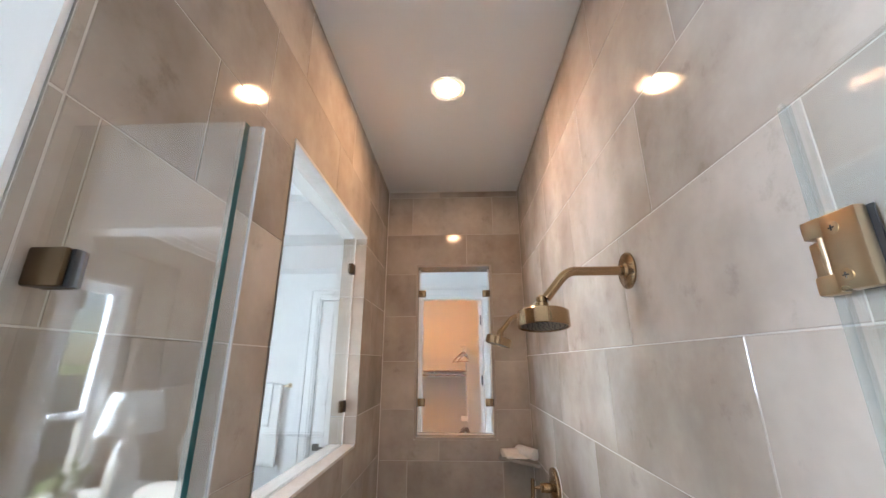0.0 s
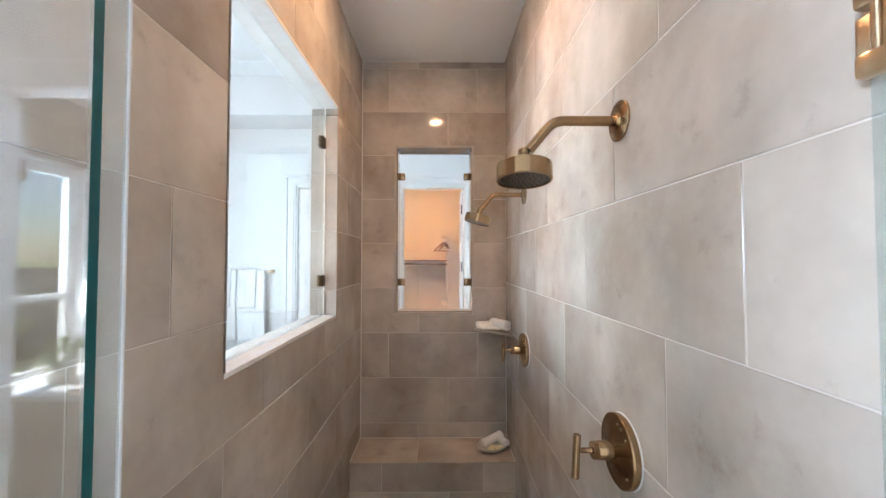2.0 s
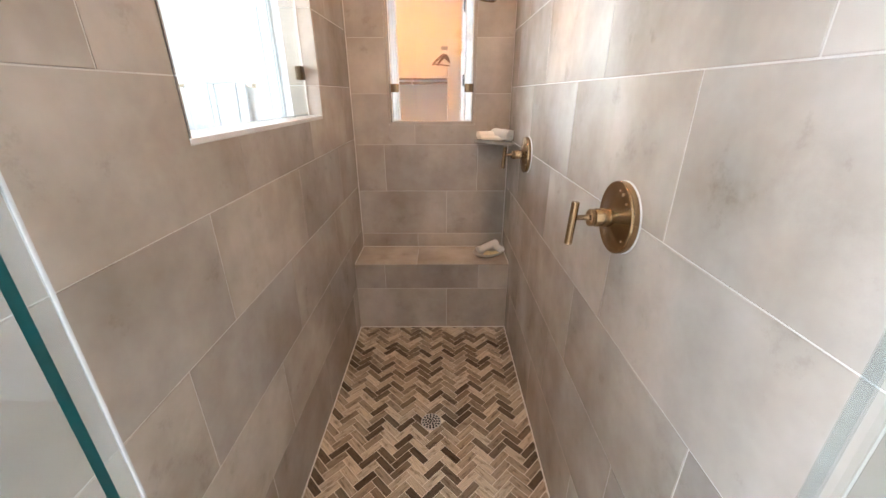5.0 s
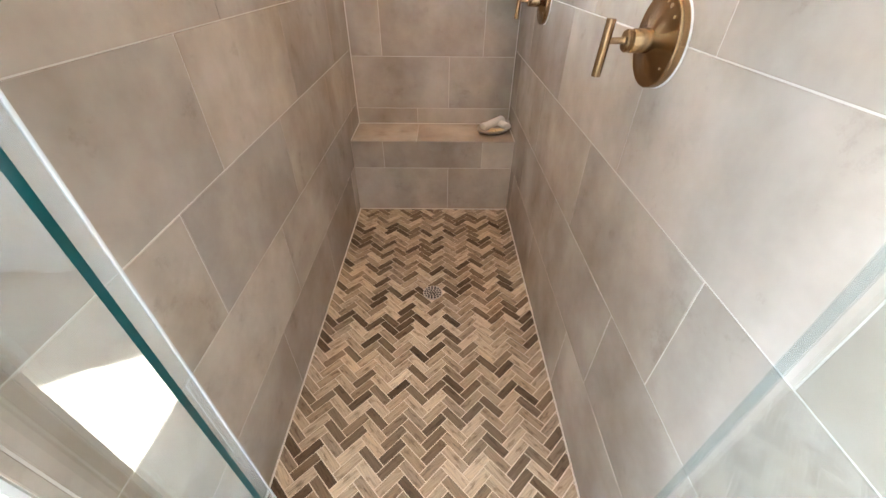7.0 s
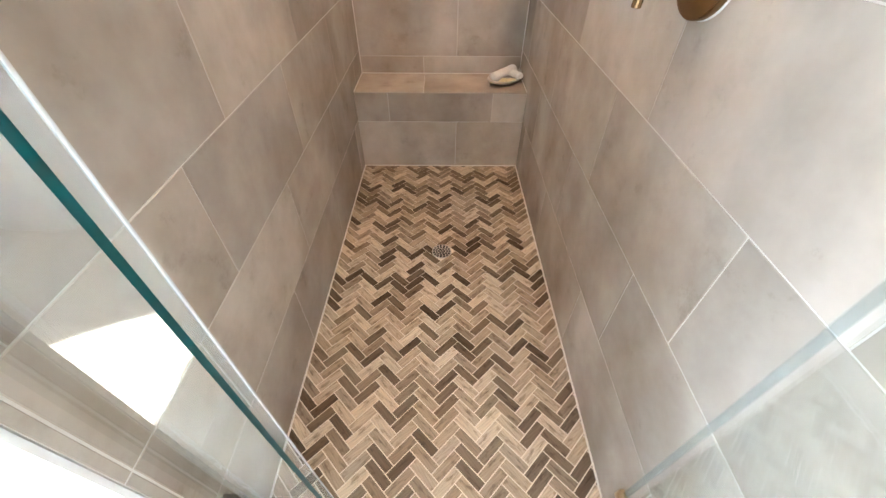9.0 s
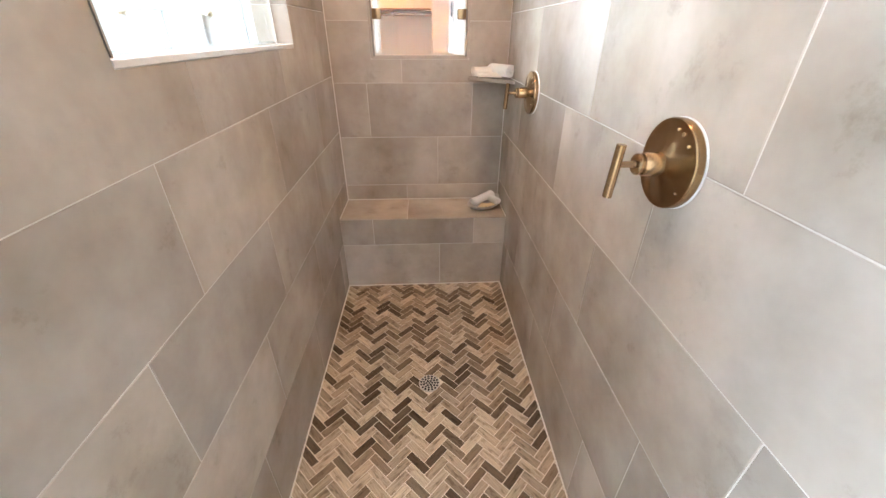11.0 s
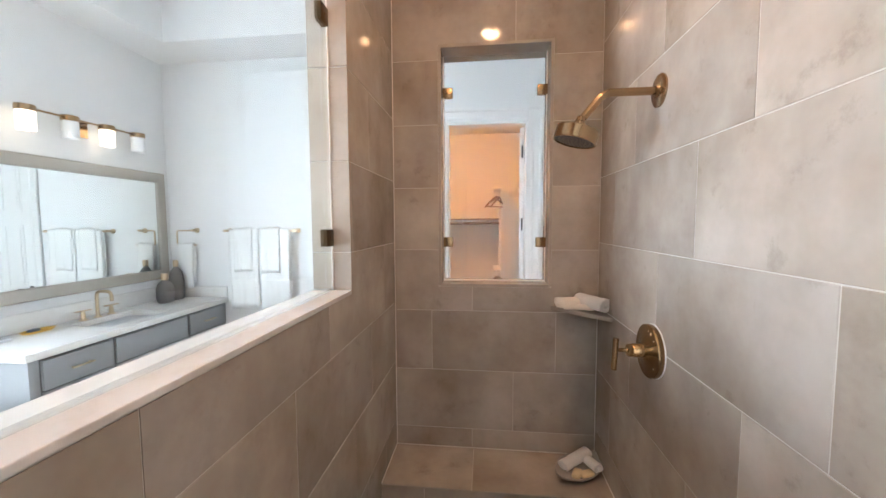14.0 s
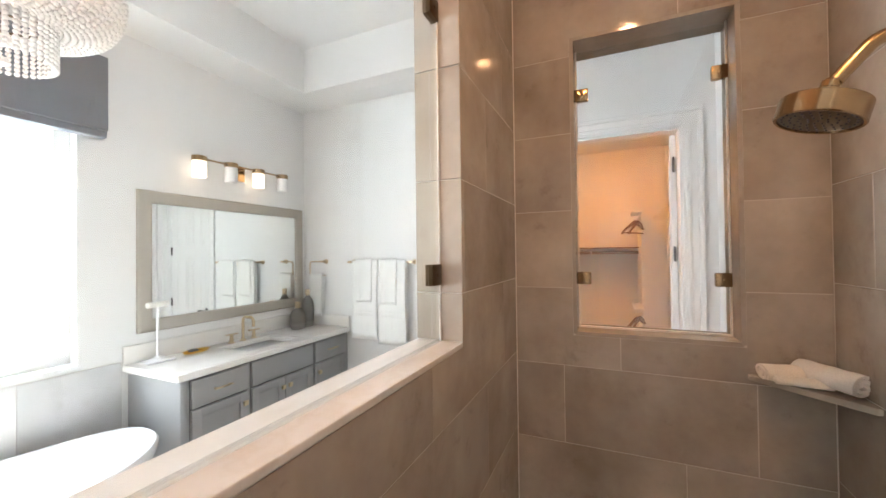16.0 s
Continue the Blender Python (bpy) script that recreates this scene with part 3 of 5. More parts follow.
bm = bmesh.new()
ring = [(XR - 0.0005, YB - 0.0005), (0.236, YB - 0.0005), (0.236, YB - 0.012), (XR - 0.012, 2.648), (XR - 0.0005, 2.648)]
lowv, highv = [bm.verts.new((x, y, 1.196)) for x, y in ring], [bm.verts.new((x, y, 1.214)) for x, y in ring]
bm.faces.new(lowv), bm.faces.new(highv)
for i in range(5):
    bm.faces.new((lowv[i], lowv[(i + 1) % 5], highv[(i + 1) % 5], highv[i]))
bmesh.ops.bevel(bm, geom=list(bm.edges), offset=0.002, segments=1, affect="EDGES")
shelf = tagged(part("corner_shelf", bm, WALL_TILE, None, "", False), "triangular tile corner shelf set in the shower walls", "shelf")


def shower_head(y, tilt, forward):
    t = thing("wall_mounted_shower", "brushed bronze round shower head on a bent wall arm", "shower", "wall showers")
    bm = bmesh.new()
    lathe(bm, [(0.050, 0), (0.050, 0.005), (0.046, 0.0075), (0.022, 0.009), (0.018, 0.016)], pose(XR, y, 2.018, 0, -90, 0), 40)
    part("flange", bm, BRONZE, t)
    path = [(XR - 0.004, y, 2.018), (0.315, y, 2.018)] + arc((0.315, y, 1.963), 0.055, 90, 140, 8)
    d = (Vector((math.cos(radians(230)), 0, math.sin(radians(230))))).normalized()
    path.append(path[-1] + d * 0.072)
    end = path[-1]
    bm = bmesh.new()
    tube(bm, path, 0.0125, 18)
    part("arm", bm, BRONZE, t)
    m = Matrix.Translation(end + Vector((-0.012, 0, -0.022))) @ pose(0, 0, 0, -forward, tilt, 0)
    bm = bmesh.new()
    lathe(bm, [(0.0085, 0.030), (0.0145, 0.024), (0.0145, 0.012), (0.009, 0.008)], m, 20)
    part("swivel", bm, BRONZE, t)
    m = m @ Matrix.Diagonal((0.94, 0.94, 1, 1))
    bm = bmesh.new()
    lathe(bm, [(0.018, 0.010), (0.019, 0.009), (0.019, -0.012), (0.070, -0.014), (0.0725, -0.0165), (0.0725, -0.054), (0.0700, -0.056), (0.066, -0.0555), (0.0655, -0.050)], m, 48, caps=False)
    part("head", bm, BRONZE, t)
    bm = bmesh.new()
    lathe(bm, [(0.001, -0.0495), (0.066, -0.0495), (0.066, -0.0515), (0.001, -0.0515)], m, 40)
    face = part("spray_face", bm, DARK_BRONZE, t, "dark spray plate with rows of nozzles")
    bm = bmesh.new()
    for k, r in ((1, 0.0), (8, 0.016), (14, 0.031), (20, 0.045), (26, 0.058)):
        for i in range(k):
            a = math.tau * i / k
            lathe(bm, [(0.0024, -0.0512), (0.0018, -0.0535)], m @ pose(r * math.cos(a), r * math.sin(a), 0), 7)
    part("nozzles", bm, DARK_METAL, face)
    return t


shower_head(1.226, 1, 7)
shower_head(2.286, 16, 1)


def shower_valve(y, z):
    t = thing("shower_valve", "round brushed bronze shower valve trim with a lever handle", "shower valve", "shower valves")
    m = pose(XR, y, z, 0, -90, 0)
    bm = bmesh.new()
    lathe(bm, [(0.0862, 0), (0.0862, 0.0015), (0.084, 0.0028)], m, 56)
    part("gasket", bm, PORCELAIN, t, "white rim of sealant behind the plate")
    bm = bmesh.new()
    lathe(bm, [(0.0835, 0.003), (0.0850, 0.006), (0.0850, 0.019), (0.0835, 0.021), (0.075, 0.0205), (0.030, 0.031), (0.024, 0.034)], m, 64)
    part("plate", bm, BRONZE, t)
    bm = bmesh.new()
    lathe(bm, [(0.022, 0.030), (0.0215, 0.066), (0.020, 0.068), (0.0205, 0.069), (0.0205, 0.078), (0.018, 0.081), (0.008, 0.0815)], m, 40)
    part("hub", bm, BRONZE, t)
    bm = bmesh.new()
    tube(bm, [(XR - 0.079, y, z), (XR - 0.086, y, z), (XR - 0.115, y, z)], [0.009, 0.0065, 0.0062], 16)
    stem = part("stem", bm, BRONZE, t)
    bm = bmesh.new()
    lathe(bm, [(0.0082, -0.052), (0.0092, -0.051), (0.0092, 0.051), (0.0082, 0.052)], Matrix.Translation((XR - 0.118, y, z - 0.014)) @ pose(0, 0, 0, 0, 3, 0), 20)
    part("handle", bm, BRONZE, stem)
    for a, r in ((115, 0.004), (138, 0.0028), (100, 0.0024), (215, 0.0024)):
        bm = bmesh.new()
        lathe(bm, [(r, 0.0235), (r, 0.0255), (r * 0.5, 0.0258)], m @ pose(0.068 * math.sin(radians(a)), 0.068 * math.cos(radians(a)), -0.002), 10)
        part("screw", bm, GOLD, t)
    return t


shower_valve(1.226, 1.212)
shower_valve(2.272, 1.203)

drain = thing("floor_drain", "round perforated metal floor drain in the mosaic", "drain")
DRAIN = (-0.026, 1.757)
bm = bmesh.new()
lathe(bm, [(0.049, -0.006), (0.049, 0.0022), (0.047, 0.003), (0.044, 0.0024)], pose(*DRAIN, 0), 40)
part("grate", bm, STEEL, drain)
# raised black discs stand for the shade inside the grate's holes
bm = bmesh.new()
for k, r in ((1, 0), (6, 0.0135), (11, 0.0265), (15, 0.039)):
    for i in range(k):
        a = math.tau * (i + 0.5 * (k == 12)) / k
        lathe(bm, [(0.0056, 0.0018), (0.0056, 0.0036)], pose(DRAIN[0] + r * math.cos(a), DRAIN[1] + r * math.sin(a), 0), 10)
part("holes", bm, DARK_METAL, drain, "black discs painted as the shade in the drain holes")


def rolled_towel(parent_name, m, length, radius, material, label, group=""):
    """A rolled cloth, its layers showing at the ends."""
    bm = bmesh.new()
    turns, steps, th = 2.6, 60, radius / 3.4
    outer, inner = [], []
    for i in range(steps + 1):
        a = turns * math.tau * i / steps
        r = 0.25 * radius + 0.75 * radius * i / steps
        squash = 0.86
        outer.append((r * math.cos(a), r * math.sin(a) * squash))
        inner.append(((r - th * 0.8) * math.cos(a), (r - th * 0.8) * math.sin(a) * squash))
    rows = 7
    rings = []
    for k in range(rows + 1):
        x = length * (k / rows - 0.5)
        s = 1.0 + 0.03 * math.sin(k * 2.3)
        rings.append(([bm.verts.new((x + 0.003 * math.sin(0.35 * i), p[0] * s, p[1] * s)) for i, p in enumerate(outer)], [bm.verts.new((x + 0.003 * math.sin(0.35 * i), p[0] * s, p[1] * s)) for i, p in enumerate(inner)]))
    for (o0, n0), (o1, n1) in zip(rings, rings[1:]):
        for i in range(steps):
            bm.faces.new((o0[i], o0[i + 1], o1[i + 1], o1[i]))
            bm.faces.new((n0[i + 1], n0[i], n1[i], n1[i + 1]))
        bm.faces.new((o0[-1], n0[-1], n1[-1], o1[-1]))
    for o, n in (rings[0], rings[-1]):
        for i in range(steps):
            bm.faces.new((o[i], n[i], n[i + 1], o[i + 1]))
    ob = part(parent_name, bm, material, None, "", True)
    ob.matrix_world = m
    return tagged(ob, label, "towel", group)


rolled_towel("rolled_towel", pose(0.325, 2.812, 1.2425, 0, 0, 12), 0.15, 0.033, WASHCLOTH, "white rolled washcloth lying on the corner shelf", "towels on the shelf")
rolled_towel("rolled_towel", pose(0.400, 2.772, 1.2505, 0, 0, 118), 0.17, 0.042, TOWEL, "thick white rolled towel on the corner shelf", "towels on the shelf")
rolled_towel("rolled_towel", pose(0.338, 2.766, 1.230, 0, 0, -8), 0.125, 0.0185, WASHCLOTH, "thin ivory rolled cloth in front on the corner shelf", "towels on the shelf")

DISH_AT = pose(0.349, 2.735, BT, 0, 0, 42)
bm = bmesh.new()
rings = []
for r, z in ((0.02, 0.001), (0.62, 0.001), (0.86, 0.012), (1.0, 0.030), (0.975, 0.033), (0.84, 0.017), (0.60, 0.007), (0.02, 0.006)):
    rings.append([bm.verts.new((0.125 * r * math.cos(a) * (1 + 0.16 * abs(math.cos(a)) ** 8), 0.088 * r * math.sin(a), z + 0.008 * r * abs(math.cos(a)) ** 6)) for a in [math.tau * i / 40 for i in range(40)]])
for a, b in zip(rings, rings[1:]):
    for i in range(40):
        bm.faces.new((a[i], a[(i + 1) % 40], b[(i + 1) % 40], b[i]))
bm.faces.new(rings[0]), bm.faces.new(rings[-1])
dish = tagged(part("soap_dish", bm, DISH, None), "shallow stoneware dish with pointed ends on the bench", "dish")
dish.matrix_world = DISH_AT
rolled_towel("rolled_towel", DISH_AT @ pose(0.012, 0.030, 0.042, 0, -8, -8), 0.16, 0.030, TOWEL, "white rolled washcloth resting in the stoneware dish", "cloths in the dish")
rolled_towel("rolled_towel", DISH_AT @ pose(0.045, -0.030, 0.040, 0, 6, 68), 0.115, 0.027, TOWEL, "small white rolled cloth in the stoneware dish", "cloths in the dish")
for dx, dy, rz in ((-0.045, -0.022, 25), (-0.012, -0.048, -15)):
    bm = bmesh.new()
    box(bm, (-0.034, -0.019, -0.010), (0.034, 0.019, 0.010), 0.008, seg=3)
    s = tagged(part("soap_bar", bm, SOAP, None), "pale yellow rounded soap bar in the dish", "soap", "soap bars")
    s.matrix_world = DISH_AT @ pose(dx, dy, 0.021, 0, 4, rz)

downlight = thing("downlight", "round recessed ceiling downlight glowing warm white", "ceiling light")
bm = bmesh.new()
lathe(bm, [(0.055, CEIL + 0.004), (0.058, CEIL - 0.001), (0.080, CEIL - 0.005), (0.084, CEIL - 0.001), (0.084, CEIL + 0.002)], pose(-0.045, 1.723, 0), 48, caps=False)
part("trim_ring", bm, TRIM, downlight, "white trim ring")
bm = bmesh.new()
lathe(bm, [(0.056, 0.0), (0.056, 0.004)], pose(-0.045, 1.723, CEIL - 0.001), 40)
part("lens", bm, DOWNLIGHT, downlight, "glowing warm lens")

# ---- bathroom: vanity, mirror and lights ----
VX, VY0, VY1, VF, VT = WEST + 0.001, 2.69, 4.2, -2.45, 0.905


def bar_pull(parent, p, length, axis="y"):
    bm = bmesh.new()
    d = Vector((0, length / 2, 0)) if axis == "y" else Vector((0, 0, length / 2))
    tube(bm, [Vector(p) + Vector((0.024, 0, 0)) - d, Vector(p) + Vector((0.024, 0, 0)) + d], 0.0055, 12)
    for s in (-0.75, 0.75):
        tube(bm, [Vector(p) + d * s - Vector((0.004, 0, 0)), Vector(p) + d * s + Vector((0.024, 0, 0))], 0.0048, 10)
    part("handle", bm, GOLD, parent, "brushed gold bar pull")


def square_knob(parent, p):
    bm = bmesh.new()
    tube(bm, [Vector(p) - Vector((0.004, 0, 0)), Vector(p) + Vector((0.016, 0, 0))], 0.006, 10)
    c = Vector(p) + Vector((0.022, 0, 0))
    box(bm, c - Vector((0.006, 0.016, 0.016)), c + Vector((0.006, 0.016, 0.016)), 0.002)
    part("handle", bm, GOLD, parent, "square gold knob")


def panel_front(name, parent, y0, y1, z0, z1, shaker):
    """A drawer or door front standing proud of the cabinet face."""
    bm = bmesh.new()
    if shaker:
        w = 0.055
        box(bm, (VF, y0, z0), (VF + 0.019, y0 + w, z1), 0.0015)
        box(bm, (VF, y1 - w, z0), (VF + 0.019, y1, z1), 0.0015)
        box(bm, (VF, y0 + w, z0), (VF + 0.019, y1 - w, z0 + w), 0.0015)
        box(bm, (VF, y0 + w, z1 - w), (VF + 0.019, y1 - w, z1), 0.0015)
        box(bm, (VF, y0 + w, z0 + w), (VF + 0.010, y1 - w, z1 - w), 0.001)
    else:
        box(bm, (VF, y0, z0), (VF + 0.019, y1, z1), 0.003)
    return part(name, bm, GREY_PAINT, parent)


def cabinet_unit(y0, y1, doors, pull, knob_y, label):
    t = thing("vanity_cabinet", label, "cabinet", "vanity cabinets")
    part("body", boxes(((VX, y0, 0.09), (VF - 0.001, y1, VT - 0.001)), ((VX, y0, 0.002), (VF - 0.07, y1, 0.09))), GREY_PAINT, t, smooth=False)
    # dark sheet behind the fronts, painted as the shade in their gaps
    bm = boxes(((VF - 0.001, y0 + 0.012, 0.11), (VF + 0.0015, y1 - 0.012, VT - 0.012)))
    part("reveal", bm, GREY_GAP_SHADE, t, "dark sheet painted as the shade between the fronts", False)
    dr = panel_front("drawer", t, y0 + 0.018, y1 - 0.018, 0.722, VT - 0.018, False)
    if pull:
        bar_pull(dr, (VF + 0.019, (y0 + y1) / 2, 0.803), 0.12)
    n = len(knob_y)
    step = (y1 - y0 - 0.036 + 0.006) / n
    for i, k in enumerate(knob_y):
        a = y0 + 0.018 + i * step
        d = panel_front("door", t, a, a + step - 0.006, 0.115, 0.708, True)
        square_knob(d, (VF + 0.019, a + 0.03 if k < 0 else a + step - 0.036, 0.64))
    return t


cabinet_unit(VY0 + 0.04, 3.136, 1, True, [1], "grey painted vanity cabinet with a drawer over a shaker door")
cabinet_unit(3.137, 3.745, 2, False, [1, -1], "grey painted sink cabinet with a blank front over two shaker doors")
cabinet_unit(3.746, VY1 - 0.03, 1, True, [-1], "grey painted vanity cabinet with a gold-pulled drawer")
tagged(part("vanity_end_panel", boxes(((VX, VY0, 0.002), (VF + 0.004, VY0 + 0.039, VT - 0.001)), bevel=0.002), GREY_PAINT), "grey painted end panel of the vanity", "cabinet panel")
tagged(part("vanity_filler", boxes(((VX, VY1 - 0.029, 0.002), (VF + 0.002, VY1, VT - 0.001)), bevel=0.001), GREY_PAINT), "narrow grey filler strip beside the wall", "cabinet panel")
counter = thing("vanity_countertop", "white quartz countertop with undermount sink cutout and low splash", "countertop")
SINK = (-2.84, -2.53, 3.20, 3.66)
bm = bmesh.new()
sheet_with_holes(bm, "z", VT + 0.04, VT, VX, VF + 0.035, VY0 - 0.03, VY1 + 0.004, [SINK])
bmesh.ops.bevel(bm, geom=[e for e in bm.edges if len(e.link_faces) == 2 and e.calc_face_angle() > 1], offset=0.004, segments=2, affect="EDGES")
part("slab", bm, QUARTZ, counter)
CT = VT + 0.04
part("backsplash", boxes(((VX, VY0 - 0.03, CT + 0.0005), (VX + 0.02, VY1 + 0.004, CT + 0.115)), bevel=0.002), QUARTZ, counter)
part("side_splash", boxes(((VX + 0.0205, VY1 - 0.016, CT + 0.0005), (VF + 0.03, VY1 + 0.004, CT + 0.1)), bevel=0.002), QUARTZ, counter)
bm = bmesh.new()
rings = []
for ins, z in ((-0.012, CT - 0.042), (0.0, CT - 0.042), (0.004, CT - 0.085), (0.03, CT - 0.115), (0.12, CT - 0.12)):
    rings.append([bm.verts.new((x, y, z)) for x, y in ((SINK[0] + ins, SINK[2] + ins), (SINK[1] - ins, SINK[2] + ins), (SINK[1] - ins, SINK[3] - ins), (SINK[0] + ins, SINK[3] - ins))])
for a, b in zip(rings, rings[1:]):
    for i in range(4):
        bm.faces.new((a[i], a[(i + 1) % 4], b[(i + 1) % 4], b[i]))
bm.faces.new(rings[-1])
tagged(part("undermount_sink", bm, PORCELAIN), "rectangular white porcelain undermount sink", "sink")

faucet = thing("vanity_faucet", "widespread gold faucet with gooseneck spout and cross handles", "faucet")
FYC, FXC = 3.43, -2.875
bm = bmesh.new()
lathe(bm, [(0.026, 0), (0.026, 0.006), (0.016, 0.010), (0.0125, 0.02)], pose(FXC, FYC, CT), 24)
tube(bm, [(FXC, FYC, CT + 0.01), (FXC, FYC, CT + 0.14)] + arc((FXC + 0.035, FYC, CT + 0.155), 0.035, 180, 90, 6) + arc((FXC + 0.085, FYC, CT + 0.155), 0.035, 90, 0, 6) + [(FXC + 0.12, FYC, CT + 0.12)], 0.0115, 14)
part("spout", bm, GOLD, faucet)
for dy in (-0.1, 0.1):
    bm = bmesh.new()
    lathe(bm, [(0.025, 0), (0.025, 0.006), (0.015, 0.010), (0.014, 0.05), (0.010, 0.056), (0.010, 0.068)], pose(FXC, FYC + dy, CT), 20)
    tube(bm, [(FXC - 0.015, FYC + dy - 0.04, CT + 0.066), (FXC + 0.015, FYC + dy + 0.045, CT + 0.069)], 0.0062, 10)
    part("tap_handle", bm, GOLD, faucet)

mirror = thing("vanity_mirror", "large rectangular wall mirror in a wide taupe frame", "mirror")
MY0, MY1, MZ0, MZ1, MW = 2.735, 4.158, 1.128, 2.066, 0.085
part("glass", boxes(((WEST + 0.004, MY0 + MW - 0.01, MZ0 + MW - 0.01), (WEST + 0.012, MY1 - MW + 0.01, MZ1 - MW + 0.01))), MIRROR, mirror, "silvered mirror glass", False)


def frame_piece(parent, a0, a1, b0, b1, material):
    bm = bmesh.new()
    corners = [(a0[0], a0[1]), (a1[0], a1[1]), (b1[0], b1[1]), (b0[0], b0[1])]
    rows = []
    for x, k in ((WEST + 0.002, 0.0), (WEST + 0.022, 0.0), (WEST + 0.028, 0.12)):
        o0 = Vector(corners[0]).lerp(Vector(corners[3]), k), Vector(corners[1]).lerp(Vector(corners[2]), k)
        i0 = Vector(corners[3]).lerp(Vector(corners[0]), k), Vector(corners[2]).lerp(Vector(corners[1]), k)
        rows.append([bm.verts.new((x, p[0], p[1])) for p in (o0[0], o0[1], i0[1], i0[0])])
    for a, b in zip(rows, rows[1:]):
        for i in range(4):
            bm.faces.new((a[i], a[(i + 1) % 4], b[(i + 1) % 4], b[i]))
    bm.faces.new(rows[0]), bm.faces.new(rows[-1])
    part("frame", bm, material, parent, "", False)


oc, ic = [(MY0, MZ0), (MY1, MZ0), (MY1, MZ1), (MY0, MZ1)], [(MY0 + MW, MZ0 + MW), (MY1 - MW, MZ0 + MW), (MY1 - MW, MZ1 - MW), (MY0 + MW, MZ1 - MW)]
for i in range(4):
    frame_piece(mirror, oc[i], oc[(i + 1) % 4], ic[i], ic[(i + 1) % 4], FRAME_TAUPE)

sconce = thing("vanity_light", "four-light brass vanity bar with white opal glass shades", "wall light")
SX, SZ = WEST + 0.10, 2.335
bm = bmesh.new()
box(bm, (WEST + 0.001, 3.40, SZ - 0.095), (WEST + 0.018, 3.52, SZ + 0.025), 0.003)
tube(bm, [(WEST + 0.01, 3.46, SZ), (SX, 3.46, SZ)], 0.009, 12)
part("backplate", bm, BRONZE, sconce)
bm = bmesh.new()
box(bm, (SX - 0.006, 3.085, SZ - 0.006), (SX + 0.006, 3.835, SZ + 0.006), 0.002)
part("bar", bm, BRONZE, sconce)
for i in range(4):
    sy = 3.085 + 0.25 * i
    bm = bmesh.new()
    lathe(bm, [(0.048, SZ - 0.022), (0.050, SZ - 0.02), (0.050, SZ + 0.012), (0.046, SZ + 0.015)], pose(SX, sy, 0), 32)
    cap = part("cap", bm, BRONZE, sconce)
    bm = bmesh.new()
    lathe(bm, [(0.044, SZ - 0.02), (0.046, SZ - 0.03), (0.046, SZ - 0.135), (0.043, SZ - 0.138), (0.040, SZ - 0.13), (0.039, SZ - 0.03)], pose(SX, sy, 0), 32, caps=False)
    part("shade", bm, PORCELAIN if i % 2 else OPAL, sconce, "unlit white opal glass shade" if i % 2 else "glowing white opal glass shade")

# ---- things on the counter ----


def bottle(x, y, s, body_h, label):
    t = thing("bottle", label, "bottle", "bottles on the vanity")
    bm = bmesh.new()
    lathe(bm, [(0.030 * s, CT + 0.0005), (0.048 * s, CT + 0.004), (0.058 * s, CT + 0.05), (0.058 * s, CT + body_h * 0.62), (0.045 * s, CT + body_h * 0.84), (0.022 * s, CT + body_h * 0.95), (0.018 * s, CT + body_h)], pose(x, y, 0), 32)
    part("body", bm, BOTTLE, t, "ribbed charcoal ceramic body")
    bm = bmesh.new()
    lathe(bm, [(0.021 * s, CT + body_h - 0.004), (0.022 * s, CT + body_h), (0.022 * s, CT + body_h + 0.05), (0.020 * s, CT + body_h + 0.053)], pose(x, y, 0), 24)
    part("cap", bm, GOLD, t, "gold cap")


bottle(-2.80, 3.935, 1.15, 0.20, "squat charcoal ceramic bottle with a gold cap")
bottle(-2.815, 4.075, 1.0, 0.30, "tall charcoal ceramic bottle with a gold cap")
stand = thing("jewelry_stand", "white T-shaped jewelry stand with a pale wooden bar", "stand")
JX, JY = -2.86, 2.80
bm = bmesh.new()
box(bm, (JX - 0.05, JY - 0.085, CT + 0.0005), (JX + 0.05, JY + 0.085, CT + 0.012), 0.003)
lathe(bm, [(0.075, CT + 0.012), (0.035, CT + 0.026), (0.030, CT + 0.034)], pose(JX, JY, 0), 4)
part("base", bm, PORCELAIN, stand)
bm = bmesh.new()
tube(bm, [(JX, JY, CT + 0.03), (JX, JY, CT + 0.36)], 0.008, 12)
part("pole", bm, PORCELAIN, stand)
bm = bmesh.new()
tube(bm, [(JX + 0.01, JY - 0.065, CT + 0.37), (JX - 0.01, JY + 0.065, CT + 0.37)], 0.018, 16)
part("bar", bm, WASHCLOTH, stand, "padded cream cross bar")
tray = thing("trinket_tray", "small oval gold trinket tray on the counter", "tray")
bm = bmesh.new()
lathe(bm, [(0.05, 0.0005), (0.085, 0.003), (0.1, 0.016), (0.097, 0.017), (0.082, 0.006), (0.01, 0.005)], pose(-2.86, 3.05, CT) @ Matrix.Diagonal((0.45, 0.95, 1, 1)), 36)
part("tray", bm, metal_material("bright_gold", (0.85, 0.52, 0.12), 0.25), tray)
bm = bmesh.new()
box(bm, (-0.02, -0.03, 0), (0.02, 0.03, 0.022), 0.008, pose(-2.865, 3.03, CT + 0.006, 0, 0, 20))
tagged(part("trinket", bm, plain("navy_bead", (0.03, 0.05, 0.09), 0.3)), "small dark blue trinket lying in the gold tray", "trinket")

# ---- towels on the north wall ----


